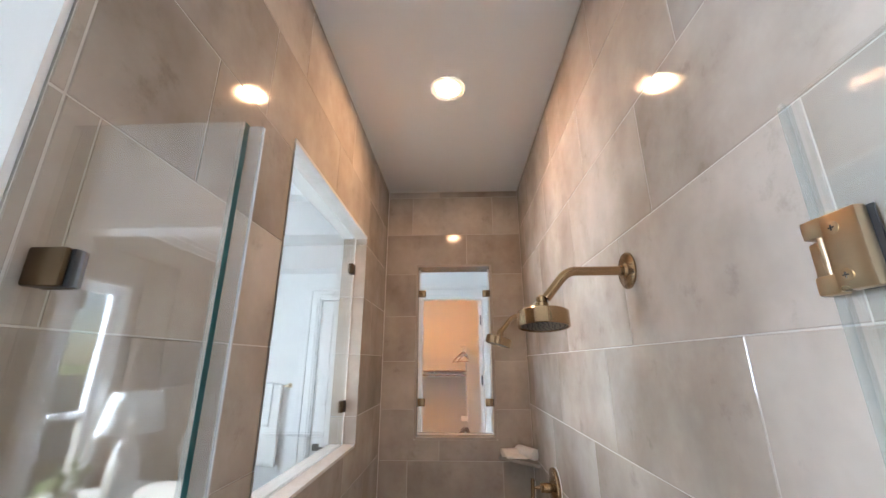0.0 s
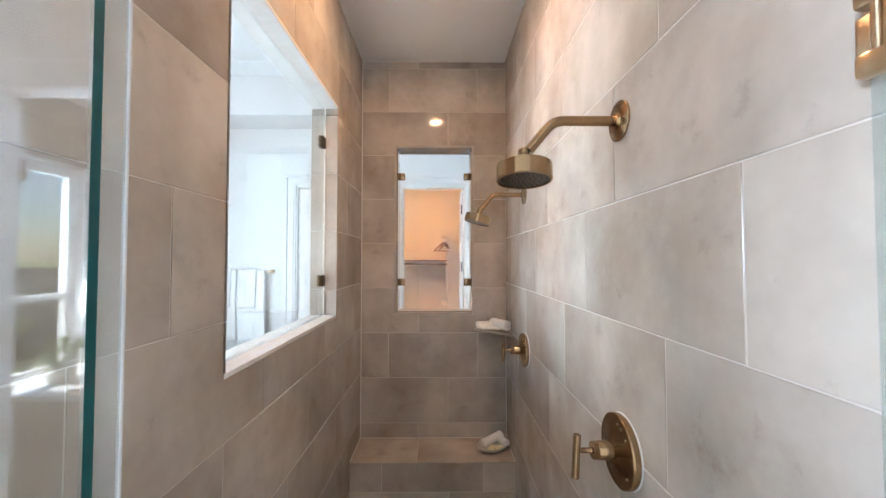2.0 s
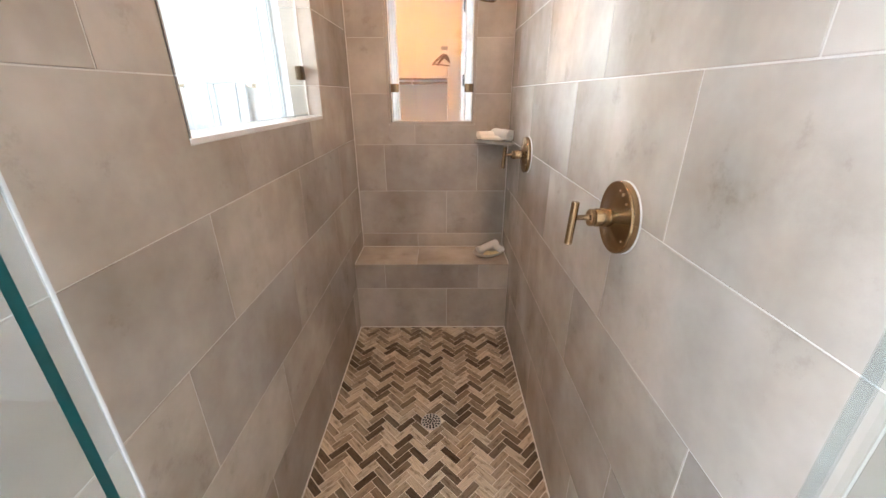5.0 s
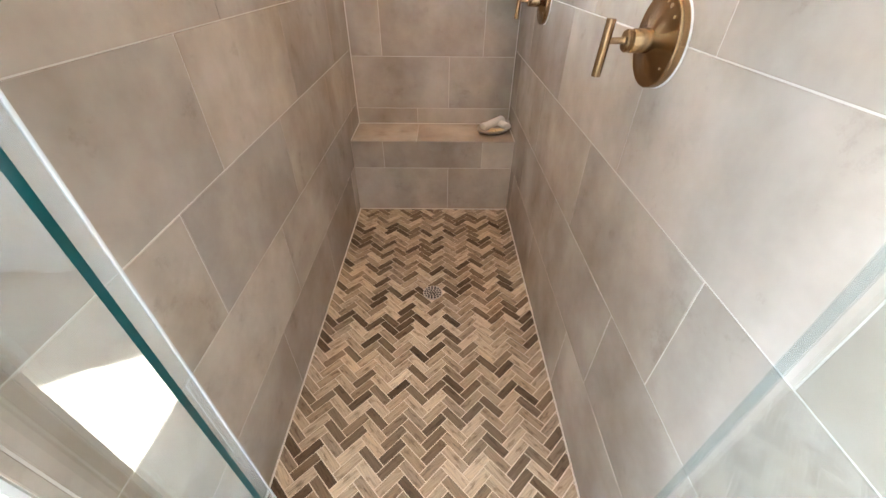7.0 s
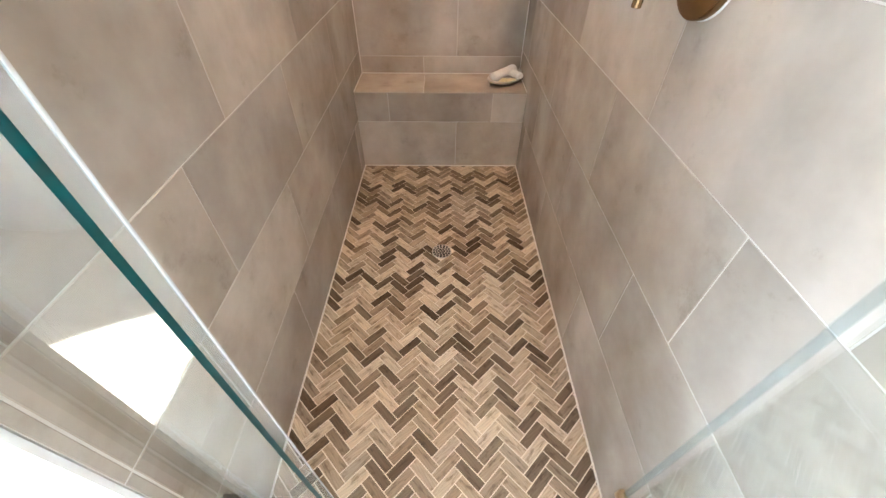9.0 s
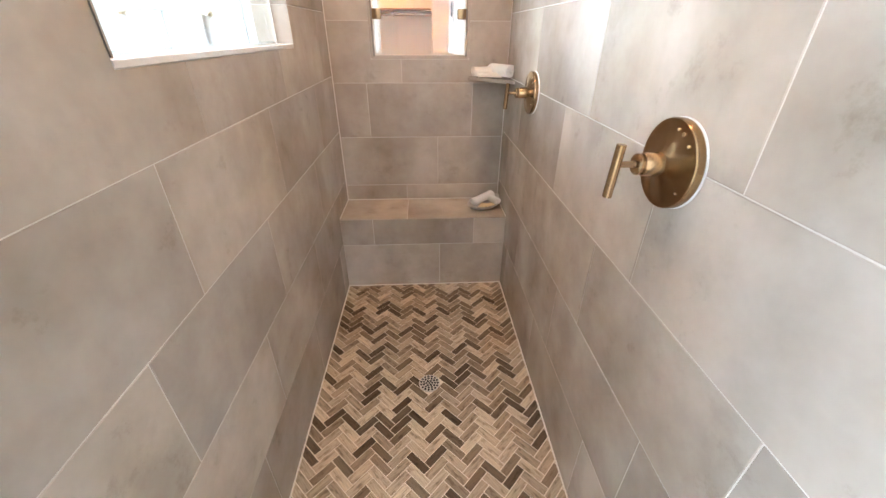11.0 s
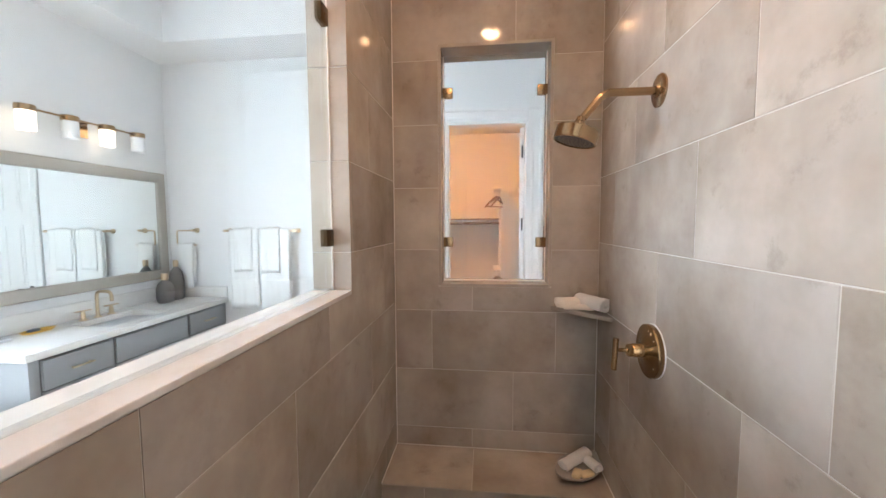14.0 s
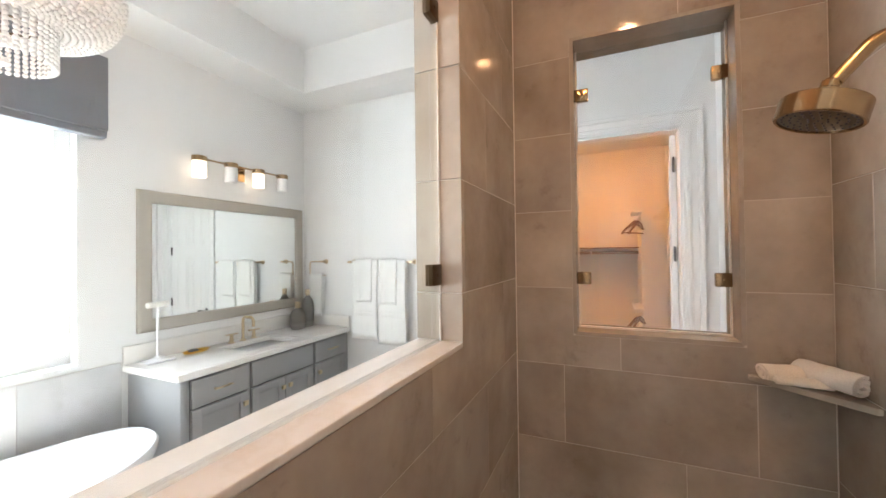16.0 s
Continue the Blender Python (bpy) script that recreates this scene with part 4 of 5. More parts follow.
def draped(name, x0, x1, bar_y, bar_z, front, back, label, lift=0.0, group=""):
    """A towel hung over a bar: a back fall, a turn over the bar and a front fall, softly waved."""
    bm = bmesh.new()
    r = 0.013 + lift
    line = [(r, -back + back * i / 8) for i in range(8)] + [(r * math.cos(radians(a)), r * math.sin(radians(a))) for a in range(0, 181, 30)] + [(-r, -front * i / 12) for i in range(1, 13)]
    cols = 14
    grid = []
    for j in range(cols + 1):
        u = j / cols
        x = x0 + (x1 - x0) * u
        row = []
        for dy, dz in line:
            fall = min(1.0, max(0.0, -dz) / 0.3)
            wave = 0.006 * fall * math.sin(u * 9.0 + x0 * 7) + 0.003 * fall * math.sin(u * 23 + dz * 6)
            row.append(bm.verts.new((x + 0.004 * fall * math.sin(dz * 9 + u), bar_y + dy + (-abs(wave) if dy < 0 else wave * 0.5), bar_z + dz + 0.004 * math.sin(u * 5 + x1))))
        grid.append(row)
    for a, b in zip(grid, grid[1:]):
        for k in range(len(line) - 1):
            bm.faces.new((a[k], a[k + 1], b[k + 1], b[k]))
    ob = part(name, bm, TOWEL)
    sol = ob.modifiers.new("thickness", "SOLIDIFY")
    sol.thickness, sol.offset = 0.008, 0.0
    return tagged(ob, label, "towel", group)


towel_bar = thing("towel_bar", "slim gold towel bar on round wall posts", "towel bar")
BY, BZ = FAR - 0.065, 1.555
bm = bmesh.new()
tube(bm, [(-2.395, BY, BZ), (-1.70, BY, BZ)], 0.008, 14)
part("rail", bm, GOLD, towel_bar)
for x in (-2.37, -1.725):
    bm = bmesh.new()
    lathe(bm, [(0.024, 0), (0.024, 0.006), (0.011, 0.010), (0.010, 0.066), (0.013, 0.068), (0.013, 0.078)], pose(x, FAR, BZ, 90), 24)
    part("post", bm, GOLD, towel_bar)
draped("bath_towel", -2.33, -2.06, BY, BZ, 0.69, 0.6, "white terry bath towel hanging folded over the bar", group="towels on the bar")
draped("bath_towel", -2.05, -1.77, BY, BZ, 0.72, 0.62, "white terry bath towel hanging folded over the bar", group="towels on the bar")
draped("hand_towel", -2.28, -2.11, BY, BZ, 0.36, 0.3, "small white hand towel layered over a bath towel", 0.012, "hand towels on the bar")
draped("hand_towel", -2.03, -1.855, BY, BZ, 0.37, 0.3, "small white hand towel layered over a bath towel", 0.012, "hand towels on the bar")
ring = thing("towel_ring", "square gold towel ring on a wall post", "towel ring")
bm = bmesh.new()
lathe(bm, [(0.025, 0), (0.025, 0.006), (0.011, 0.010), (0.010, 0.062), (0.012, 0.066)], pose(-2.70, FAR, 1.56, 90), 24)
part("post", bm, GOLD, ring)
bm = bmesh.new()
tube(bm, [(-2.69, FAR - 0.058, 1.558), (-2.84, FAR - 0.058, 1.558), (-2.852, FAR - 0.058, 1.546), (-2.852, FAR - 0.058, 1.44), (-2.84, FAR - 0.058, 1.428), (-2.66, FAR - 0.058, 1.428)], 0.0065, 10)
part("loop", bm, GOLD, ring)
draped("hand_towel", -2.84, -2.69, FAR - 0.058, 1.428, 0.39, 0.34, "white hand towel hanging through the square ring")

# ---- doors ----


def casing(name, y, sign, x0, x1, top, label="white moulded door casing"):
    """Moulded casing round an opening in a wall that faces -y (sign -1) or +y."""
    t = thing(name, label, "door casing")
    tagged(t, kind="structure")
    w = 0.115
    for k, (a, b) in enumerate((((x0 - w, 0.0), (x0, top + w)), ((x1, 0.0), (x1 + w, top + w)), ((x0, top), (x1, top + w)))):
        bm = bmesh.new()
        box(bm, (a[0], min(y, y + sign * 0.016), a[1] + 0.001), (b[0], max(y, y + sign * 0.016), b[1]), 0.003)
        if k == 2:
            box(bm, (a[0] - w, min(y, y + sign * 0.028), b[1] - 0.03), (b[0] + w, max(y, y + sign * 0.028), b[1] + 0.001), 0.006)
            box(bm, (a[0], min(y, y + sign * 0.022), a[1] + 0.02), (b[0], max(y, y + sign * 0.022), a[1] + 0.045), 0.006)
        else:
            out = a[0] if k == 0 else b[0] - 0.03
            inn = b[0] - 0.045 if k == 0 else a[0] + 0.02
            box(bm, (out, min(y, y + sign * 0.028), a[1] + 0.001), (out + 0.03, max(y, y + sign * 0.028), b[1] - 0.03), 0.006)
            box(bm, (inn, min(y, y + sign * 0.022), a[1] + 0.001), (inn + 0.025, max(y, y + sign * 0.022), top), 0.006)
        part("moulding", bm, TRIM, t, smooth=False)
    d = 0.122
    bm = boxes(((x0 - 0.001, min(y, y - sign * d), 0.001), (x0 + 0.014, max(y, y - sign * d), top)), ((x1 - 0.014, min(y, y - sign * d), 0.001), (x1 + 0.001, max(y, y - sign * d), top)), ((x0 + 0.014, min(y, y - sign * d), top - 0.014), (x1 - 0.014, max(y, y - sign * d), top + 0.001)))
    part("jamb", bm, TRIM, t, smooth=False)
    return t


def panel_door(name, width, height, label):
    """A moulded panel door leaf: hinge edge at x=0, face to -y."""
    t = thing(name, label, "door")
    tagged(t, kind="structure")
    part("leaf", boxes(((0, 0, 0.008), (width, 0.036, height)), bevel=0.002), TRIM, t, smooth=False)
    for z0, z1 in ((0.22, 0.86), (0.98, 1.62), (1.74, height - 0.14)):
        for x0, x1 in ((0.11, width / 2 - 0.035), (width / 2 + 0.035, width - 0.11)):
            for y0, y1 in ((-0.006, 0.001), (0.035, 0.042)):
                bm = bmesh.new()
                sheet_with_holes(bm, "y", y0, y1, x0, x1, z0, z1, [(x0 + 0.018, x1 - 0.018, z0 + 0.018, z1 - 0.018)])
                box(bm, (x0 + 0.04, y0, z0 + 0.04), (x1 - 0.04, y1, z1 - 0.04), 0.003)
                part("panel", bm, TRIM, t, smooth=False)
    return t


def lever(parent, x, z, turn, y=-0.001):
    bm = bmesh.new()
    box(bm, (x - 0.032, y - 0.008, z - 0.032), (x + 0.032, y, z + 0.032), 0.002)
    tube(bm, [(x, y - 0.005, z), (x, y - 0.045, z)], 0.009, 12)
    box(bm, (min(x, x + turn * 0.11), y - 0.052, z - 0.009), (max(x, x + turn * 0.11), y - 0.038, z + 0.009), 0.003)
    part("lever", bm, DARK_METAL, parent, "matte black lever handle on a square rose")


def butt_hinge(parent, x, y, z):
    bm = bmesh.new()
    box(bm, (x - 0.022, y - 0.003, z - 0.05), (x + 0.022, y + 0.003, z + 0.05), 0.003)
    tube(bm, [(x, y - 0.006, z - 0.052), (x, y - 0.006, z + 0.052)], 0.007, 10)
    part("hinge", bm, DARK_METAL, parent, "black butt hinge")


casing("door_casing_1", FAR, -1, -1.49, -0.73, 2.44)
door_1 = panel_door("door_1", 0.73, 2.42, "closed white six-panel door with a black lever")
door_1.matrix_world = pose(-1.475, FAR + 0.03, 0)
lever(door_1, 0.055, 0.985, 1)
for hz in (0.25, 1.06, 1.69, 2.32):
    butt_hinge(door_1, 0.735, 0.0, hz)
casing("door_casing_2", FAR, -1, -0.395, 0.27, 2.44)
door_2 = panel_door("door_2", 0.63, 2.42, "white closet door standing open into the closet")
door_2.matrix_world = pose(0.252, FAR + 0.125, 0, 0, 0, 83)
for hz in (0.30, 1.60, 2.215):
    butt_hinge(door_2, -0.012, 0.020, hz)
casing("door_casing_3", SOUTH, 1, -1.98, -1.15, 2.44)
door_3 = panel_door("door_3", 0.80, 2.42, "white bedroom door standing open")
door_3.matrix_world = pose(-1.99, SOUTH - 0.135, 0, 0, 0, -177)
for hz in (0.30, 1.25, 2.1):
    butt_hinge(door_3, -0.004, 0.045, hz)


def baseboard(name, a, b):
    structure(name, boxes((a, b), bevel=0.004), TRIM, "white painted baseboard", "baseboard")


baseboard("baseboard_north_west", (-2.42, FAR - 0.015, 0.001), (-1.606, FAR - 0.001, 0.14))
baseboard("baseboard_north_mid", (-0.614, FAR - 0.015, 0.001), (-0.511, FAR - 0.001, 0.14))
baseboard("baseboard_south", (WEST + 0.02, SOUTH + 0.001, 0.001), (-2.096, SOUTH + 0.015, 0.14))
baseboard("baseboard_south_east", (-1.034, SOUTH + 0.001, 0.001), (XR - 0.001, SOUTH + 0.015, 0.14))

# ---- closet ----
unit = thing("closet_tower", "white closet shelving tower with open shelves", "shelf unit")
TX0, TX1, TY0, TY1 = 0.10, 0.50, 5.35, 5.85
for x in (TX0, TX1 - 0.018):
    part("side_panel", boxes(((x, TY0, 0.002), (x + 0.018, TY1, 1.97)), bevel=0.001), SHELF_WHITE, unit, smooth=False)
for z in (0.1, 0.45, 0.8, 1.15, 1.5, 1.95):
    part("shelf", boxes(((TX0 + 0.0185, TY0 + 0.002, z), (TX1 - 0.0185, TY1 - 0.002, z + 0.018)), bevel=0.001), SHELF_WHITE, unit, smooth=False)
part("back_panel", boxes(((TX0, TY1, 0.002), (TX1, TY1 + 0.008, 1.97))), SHELF_WHITE, unit, smooth=False)
part("front_panel", boxes(((TX0, TY0 - 0.018, 0.05), (TX0 + 0.25, TY0 - 0.0005, 1.97)), bevel=0.002), SHELF_WHITE, unit, smooth=False)
long_shelf = thing("closet_shelf", "thin brown closet shelf with a dark hanging rod below", "shelf")
part("board", boxes(((-1.49, 5.62, 1.655), (TX0 - 0.002, CLOSET_Y - 0.001, 1.667)), bevel=0.002), WOOD, long_shelf, smooth=False)
bm = bmesh.new()
tube(bm, [(-1.49, 5.68, 1.61), (TX0 - 0.002, 5.68, 1.61)], 0.016, 16)
part("rod", bm, ROD, long_shelf, "dark bronze hanging rod")
bm = boxes(((-0.36, 5.66, 1.585), (-0.35, CLOSET_Y - 0.001, 1.655)), bevel=0.001)
part("bracket", bm, SHELF_WHITE, long_shelf, smooth=False)


def hanger(x, y, z, turn, label):
    """A wooden clothes hanger seen nearly edge-on: curved shoulders, a bar and a wire hook."""
    t = thing("clothes_hanger", label, "hanger", "wooden hangers", pose(x, y, z, 0, 0, turn))
    bm = bmesh.new()
    pts = [Vector((s * 0.22, 0, -0.115 + 0.115 * (1 - abs(s)) ** 0.8)) for s in [i / 8 for i in range(-8, 9)]]
    tube(bm, pts, [0.009 + 0.008 * (1 - abs(i / 8)) for i in range(-8, 9)], 10)
    part("shoulders", bm, WOOD, t)
    bm = bmesh.new()
    tube(bm, [(-0.20, 0, -0.105), (0.20, 0, -0.105)], 0.007, 8)
    part("trouser_bar", bm, WOOD, t)
    bm = bmesh.new()
    tube(bm, [(0, 0, 0.0), (0, 0, 0.03)] + arc((0.0, 0, 0.055), 0.025, -90, 140, 10), 0.002, 8)
    part("hook", bm, STEEL, t)
    return t


for z in (1.95, 1.06):
    tagged(part("hanging_rod", boxes(((0.02, 5.10, z + 0.02), (TX0 - 0.001, 5.50, z + 0.05)), bevel=0.004), SHELF_WHITE), "short white hanging arm beside the shelving tower", "closet rod")
    for i, (dx, turn) in enumerate(((0.0, 58), (0.03, 66))):
        hanger(0.045 + dx, 5.22 + 0.05 * i, z - 0.055, turn, "brown wooden clothes hanger on a short closet rod")
bm = bmesh.new()
lathe(bm, [(0.13, 0), (0.14, -0.012), (0.12, -0.05), (0.01, -0.06)], pose(-0.45, 4.75, 2.759), 32)
tagged(part("closet_ceiling_light", bm, CLOSET_GLOW), "glowing warm dome ceiling light in the closet", "ceiling light")

# ---- tub, window and chandelier ----
tub = thing("bathtub", "white oval freestanding bathtub beneath the window", "bathtub")
bm = bmesh.new()
rings = []
NT = 56
for k, z in ((0.74, 0.002), (0.78, 0.05), (0.86, 0.28), (0.95, 0.52), (1.0, 0.615), (1.0, 0.64), (0.985, 0.652), (0.955, 0.652), (0.935, 0.64), (0.89, 0.55), (0.80, 0.30), (0.70, 0.17), (0.45, 0.14), (0.05, 0.135)):
    ring_v = []
    for i in range(NT):
        a = math.tau * i / NT
        c, s = math.cos(a), math.sin(a)
        rx, ry = 0.385, 0.87
        e = 2.35
        q = (abs(c) ** e + abs(s) ** e) ** (-1 / e)
        lift = 0.03 * (z > 0.5) * abs(s) ** 3
        ring_v.append(bm.verts.new((-2.505 + rx * k * q * c, 1.70 + ry * k * q * s, z + lift)))
    rings.append(ring_v)
for a, b in zip(rings, rings[1:]):
    for i in range(NT):
        bm.faces.new((a[i], a[(i + 1) % NT], b[(i + 1) % NT], b[i]))
bm.faces.new(rings[0]), bm.faces.new(rings[-1])
part("shell", bm, TUB_WHITE, tub)
bm = bmesh.new()
lathe(bm, [(0.035, 0.150), (0.033, 0.156), (0.01, 0.158)], pose(-2.505, 1.70, -0.012), 24)
part("drain_cover", bm, GOLD, tub)


def sash_window(name, y0, y1, z0, z1, mid, label, glazing, pane_label):
    """A white hung window set in the west wall: jamb lining, frame, rails and panes."""
    t = thing(name, label, "window")
    tagged(t, kind="structure")
    x0, x1 = WEST - 0.148, WEST - 0.002
    bm = boxes(((x0, y0 - 0.001, z0), (x1, y0 + 0.014, z1)), ((x0, y1 - 0.014, z0), (x1, y1 + 0.001, z1)), ((x0, y0 + 0.014, z1 - 0.014), (x1, y1 - 0.014, z1 + 0.001)))
    part("window_lining", bm, TRIM, t, smooth=False)
    bm = boxes(((x0, y0 + 0.014, z0 - 0.001), (x1 + 0.03, y1 - 0.014, z0 + 0.022)), bevel=0.003)
    part("window_sill", bm, TRIM, t, smooth=False)
    fx0, fx1, w = WEST - 0.13, WEST - 0.075, 0.075
    a, b, c, d = y0 + 0.014, y1 - 0.014, z0 + 0.022, z1 - 0.014
    bm = bmesh.new()
    sheet_with_holes(bm, "x", fx1, fx0, a, b, c, d, [(a + w, b - w, c + w, mid - 0.022), (a + w, b - w, mid + 0.022, d - w)] if mid else [(a + w, b - w, c + w, d - w)])
    part("window_frame", bm, TRIM, t, smooth=False)
    for p, q in (((c + w - 0.004, mid - 0.018), (mid + 0.018, d - w + 0.004)) if mid else ((c + w - 0.004, d - w + 0.004),)):
        bm = boxes(((fx0 + 0.02, a + w - 0.004, p), (fx0 + 0.026, b - w + 0.004, q)))
        g = part("pane", bm, glazing, t, pane_label, False)
        g.visible_shadow = False
    return t


sash_window("window_3", 0.60, 2.455, 0.99, 2.44, None, "wide white-framed obscured window over the tub", FROSTED, "obscured window pane")
sash_window("window_4", -2.23, -1.15, 0.74, 2.44, 1.38, "white double-hung bedroom window", WINDOW_GLASS, "clear window pane")
valance = thing("window_valance", "slate blue-grey linen roman valance over the window", "valance")
for lo, hi, off, nm in ((2.375, 2.815, 0.085, "face"), (2.335, 2.385, 0.070, "hem")):
    bm = bmesh.new()
    box(bm, (WEST + 0.004, 0.47, lo), (WEST + off, 2.555, hi), 0.004)
    part(nm, bm, VALANCE, valance)
wains = structure("wall_wainscot", boxes(((WEST + 0.0005, SOUTH + 0.016, 0.001), (WEST + 0.004, VY0 - 0.034, 0.972))), GROUT, "low tile wainscot behind the tub", "wall tile")

chandelier = thing("chandelier", "whitewashed wood bead chandelier with a tiered basket", "chandelier", at=pose(-2.22, 1.915, 0))
CHZ = 2.525


def strand(points, r, name="bead_strand"):
    """Beads threaded along a line."""
    bm = bmesh.new()
    for p in points:
        lathe(bm, [(r * 0.38, -r * 0.92), (r * 0.86, -r * 0.5), (r, 0), (r * 0.86, r * 0.5), (r * 0.38, r * 0.92)], Matrix.Translation(p), 8)
    return mesh_of(name, bm, BEAD, True)


def ringpart(r, z, th):
    bm = bmesh.new()
    tube(bm, [(r * math.cos(math.tau * i / 48), r * math.sin(math.tau * i / 48), z) for i in range(49)], th, 8, caps=False)
    part("ring", bm, DARK_BRONZE, chandelier, "dark metal ring")


ringpart(0.155, CHZ, 0.005)
ringpart(0.36, CHZ + 0.16, 0.006)
ringpart(0.10, CHZ + 0.52, 0.005)
drop = strand([(0.155, 0, CHZ - 0.012 - 0.0185 * i) for i in range(9)], 0.0095)
basket = strand([(0.16 + 0.20 * math.sin(radians(90 * i / 15)) + 0.004, 0, CHZ - 0.005 - 0.03 * math.sin(radians(180 * i / 15)) + 0.165 * (1 - math.cos(radians(90 * i / 15)))) for i in range(16)], 0.0105)
dome = strand([(0.36 - 0.26 * (i / 21) ** 0.7, 0, CHZ + 0.16 + 0.36 * (i / 21)) for i in range(22)], 0.0105)
for k, (me, count_k) in enumerate(((drop, 40), (basket, 56), (dome, 56))):
    for i in range(count_k):
        ob = part("bead_strand", me, None, chandelier)
        ob.rotation_euler = (0, 0, math.tau * i / count_k)
bm = bmesh.new()
lathe(bm, [(0.01, CHZ - 0.19), (0.03, CHZ - 0.18), (0.03, CHZ - 0.16), (0.01, CHZ - 0.15)], None, 16)
part("finial", bm, BEAD, chandelier)
bm = bmesh.new()
tube(bm, [(0, 0, CHZ - 0.15), (0, 0, CHZ + 0.56)], 0.008, 10)
tube(bm, [(0, 0, CHZ + 0.56), (0, 0, 3.415)], 0.006, 8)
part("stem", bm, DARK_BRONZE, chandelier)
bm = bmesh.new()
lathe(bm, [(0.065, 3.42), (0.065, 3.405), (0.02, 3.39)], None, 24)
part("canopy", bm, DARK_BRONZE, chandelier)
for i in range(4):
    a = math.tau * (i + 0.5) / 4
    bm = bmesh.new()
    lathe(bm, [(0.004, -0.01), (0.016, 0.0), (0.018, 0.02), (0.010, 0.05), (0.002, 0.065)], pose(0.09 * math.cos(a), 0.09 * math.sin(a), CHZ + 0.10), 12)
    part("bulb", bm, BULB, chandelier, "glowing candle bulb")

# ---- bedroom beyond the doorway ----
dresser = thing("dresser", "low taupe dresser standing under the bedroom window", "dresser")
part("body", boxes(((-2.93, -2.45, 0.06), (-2.05, -1.42, 0.80)), bevel=0.004), FRAME_TAUPE, dresser, smooth=False)
part("top", boxes(((-2.95, -2.47, 0.8005), (-2.03, -1.40, 0.83)), bevel=0.004), PORCELAIN, dresser, smooth=False)
for z in (0.10, 0.34, 0.57):
    part("drawer", boxes(((-2.91, -1.4195, z), (-2.07, -1.404, z + 0.21)), bevel=0.003), FRAME_TAUPE, dresser, smooth=False)
lamp = thing("table_lamp", "white ceramic table lamp with a tapered drum shade", "lamp", at=pose(-2.30, -1.74, 0.8305))
bm = bmesh.new()
lathe(bm, [(0.07, 0), (0.075, 0.01), (0.085, 0.06), (0.10, 0.16), (0.085, 0.30), (0.055, 0.42), (0.03, 0.46), (0.012, 0.47), (0.010, 0.56)], None, 36)
part("base", bm, LAMP_BODY, lamp)
bm = bmesh.new()
lathe(bm, [(0.195, 0.49), (0.145, 0.75), (0.142, 0.75), (0.192, 0.49)], None, 40, caps=False)
part("shade", bm, SHADE, lamp, "cream linen drum shade")
plant = thing("potted_plant", "small leafy plant in a round pot on the dresser", "plant", at=pose(-2.58, -1.66, 0.8305))
bm = bmesh.new()
lathe(bm, [(0.05, 0), (0.07, 0.02), (0.075, 0.08), (0.055, 0.12), (0.05, 0.11), (0.01, 0.10)], None, 24)
part("pot", bm, DISH, plant)
bm = bmesh.new()
rl = random.Random(4)
for i in range(46):
    a, up, ln = rl.uniform(0, math.tau), rl.uniform(0.25, 1.3), rl.uniform(0.07, 0.13)
    root = Vector((0.03 * math.cos(a), 0.03 * math.sin(a), 0.12 + rl.uniform(0, 0.14)))
    d = Vector((math.cos(a) * math.cos(up), math.sin(a) * math.cos(up), math.sin(up)))
    side = Vector((-math.sin(a), math.cos(a), 0)) * ln * 0.28
    droop = Vector((0, 0, -0.25 * ln))
    vs = [bm.verts.new(p) for p in (root, root + d * ln * 0.5 + side, root + d * ln + droop, root + d * ln * 0.5 - side, root + d * ln * 0.55 + Vector((0, 0, 0.008)))]
    for q in ((0, 1, 4), (1, 2, 4), (2, 3, 4), (3, 0, 4)):
        bm.faces.new([vs[j] for j in q])
part("leaves", bm, LEAF, plant)
curtain = thing("curtain", "taupe curtain panel gathered beside the bedroom window", "curtain")
bm = bmesh.new()
cols = [(-3.0 + 0.09 + 0.035 * math.sin(i * 0.9), -2.66 + 0.0105 * i) for i in range(36)]
rows = [[bm.verts.new((x, y, z)) for x, y in cols] for z in (0.03, 2.7)]
for i in range(35):
    bm.faces.new((rows[0][i], rows[0][i + 1], rows[1][i + 1], rows[1][i]))
cloth = part("panel", bm, CURTAIN, curtain)
cloth.modifiers.new("thickness", "SOLIDIFY").thickness = 0.004
bm = bmesh.new()
tube(bm, [(-2.91, -2.75, 2.71), (-2.91, -0.95, 2.71)], 0.012, 12)
part("rod", bm, DARK_BRONZE, curtain)

bed = thing("bed", "upholstered grey bed with white pillows against the papered wall", "bed")
part("headboard", boxes(((WEST + 0.02, -4.5, 0.05), (WEST + 0.12, -2.72, 1.55)), bevel=0.03), CURTAIN, bed, "grey upholstered headboard")
part("mattress", boxes(((WEST + 0.13, -4.42, 0.3), (-0.9, -2.8, 0.68)), bevel=0.06), TOWEL, bed, "white made-up mattress")
part("base", boxes(((WEST + 0.13, -4.44, 0.04), (-0.88, -2.78, 0.298)), bevel=0.01), CURTAIN, bed)
for py, rz in ((-3.2, 6), (-4.0, -5)):
    bm = bmesh.new()
    bmesh.ops.create_uvsphere(bm, u_segments=24, v_segments=14, radius=1.0, matrix=pose(WEST + 0.31, py, 0.93, 0, -18, rz) @ Matrix.Diagonal((0.11, 0.34, 0.25, 1)))
    tagged(part("pillow", bm, TOWEL), "plump white pillow leaning on the headboard", "pillow", "pillows on the bed")

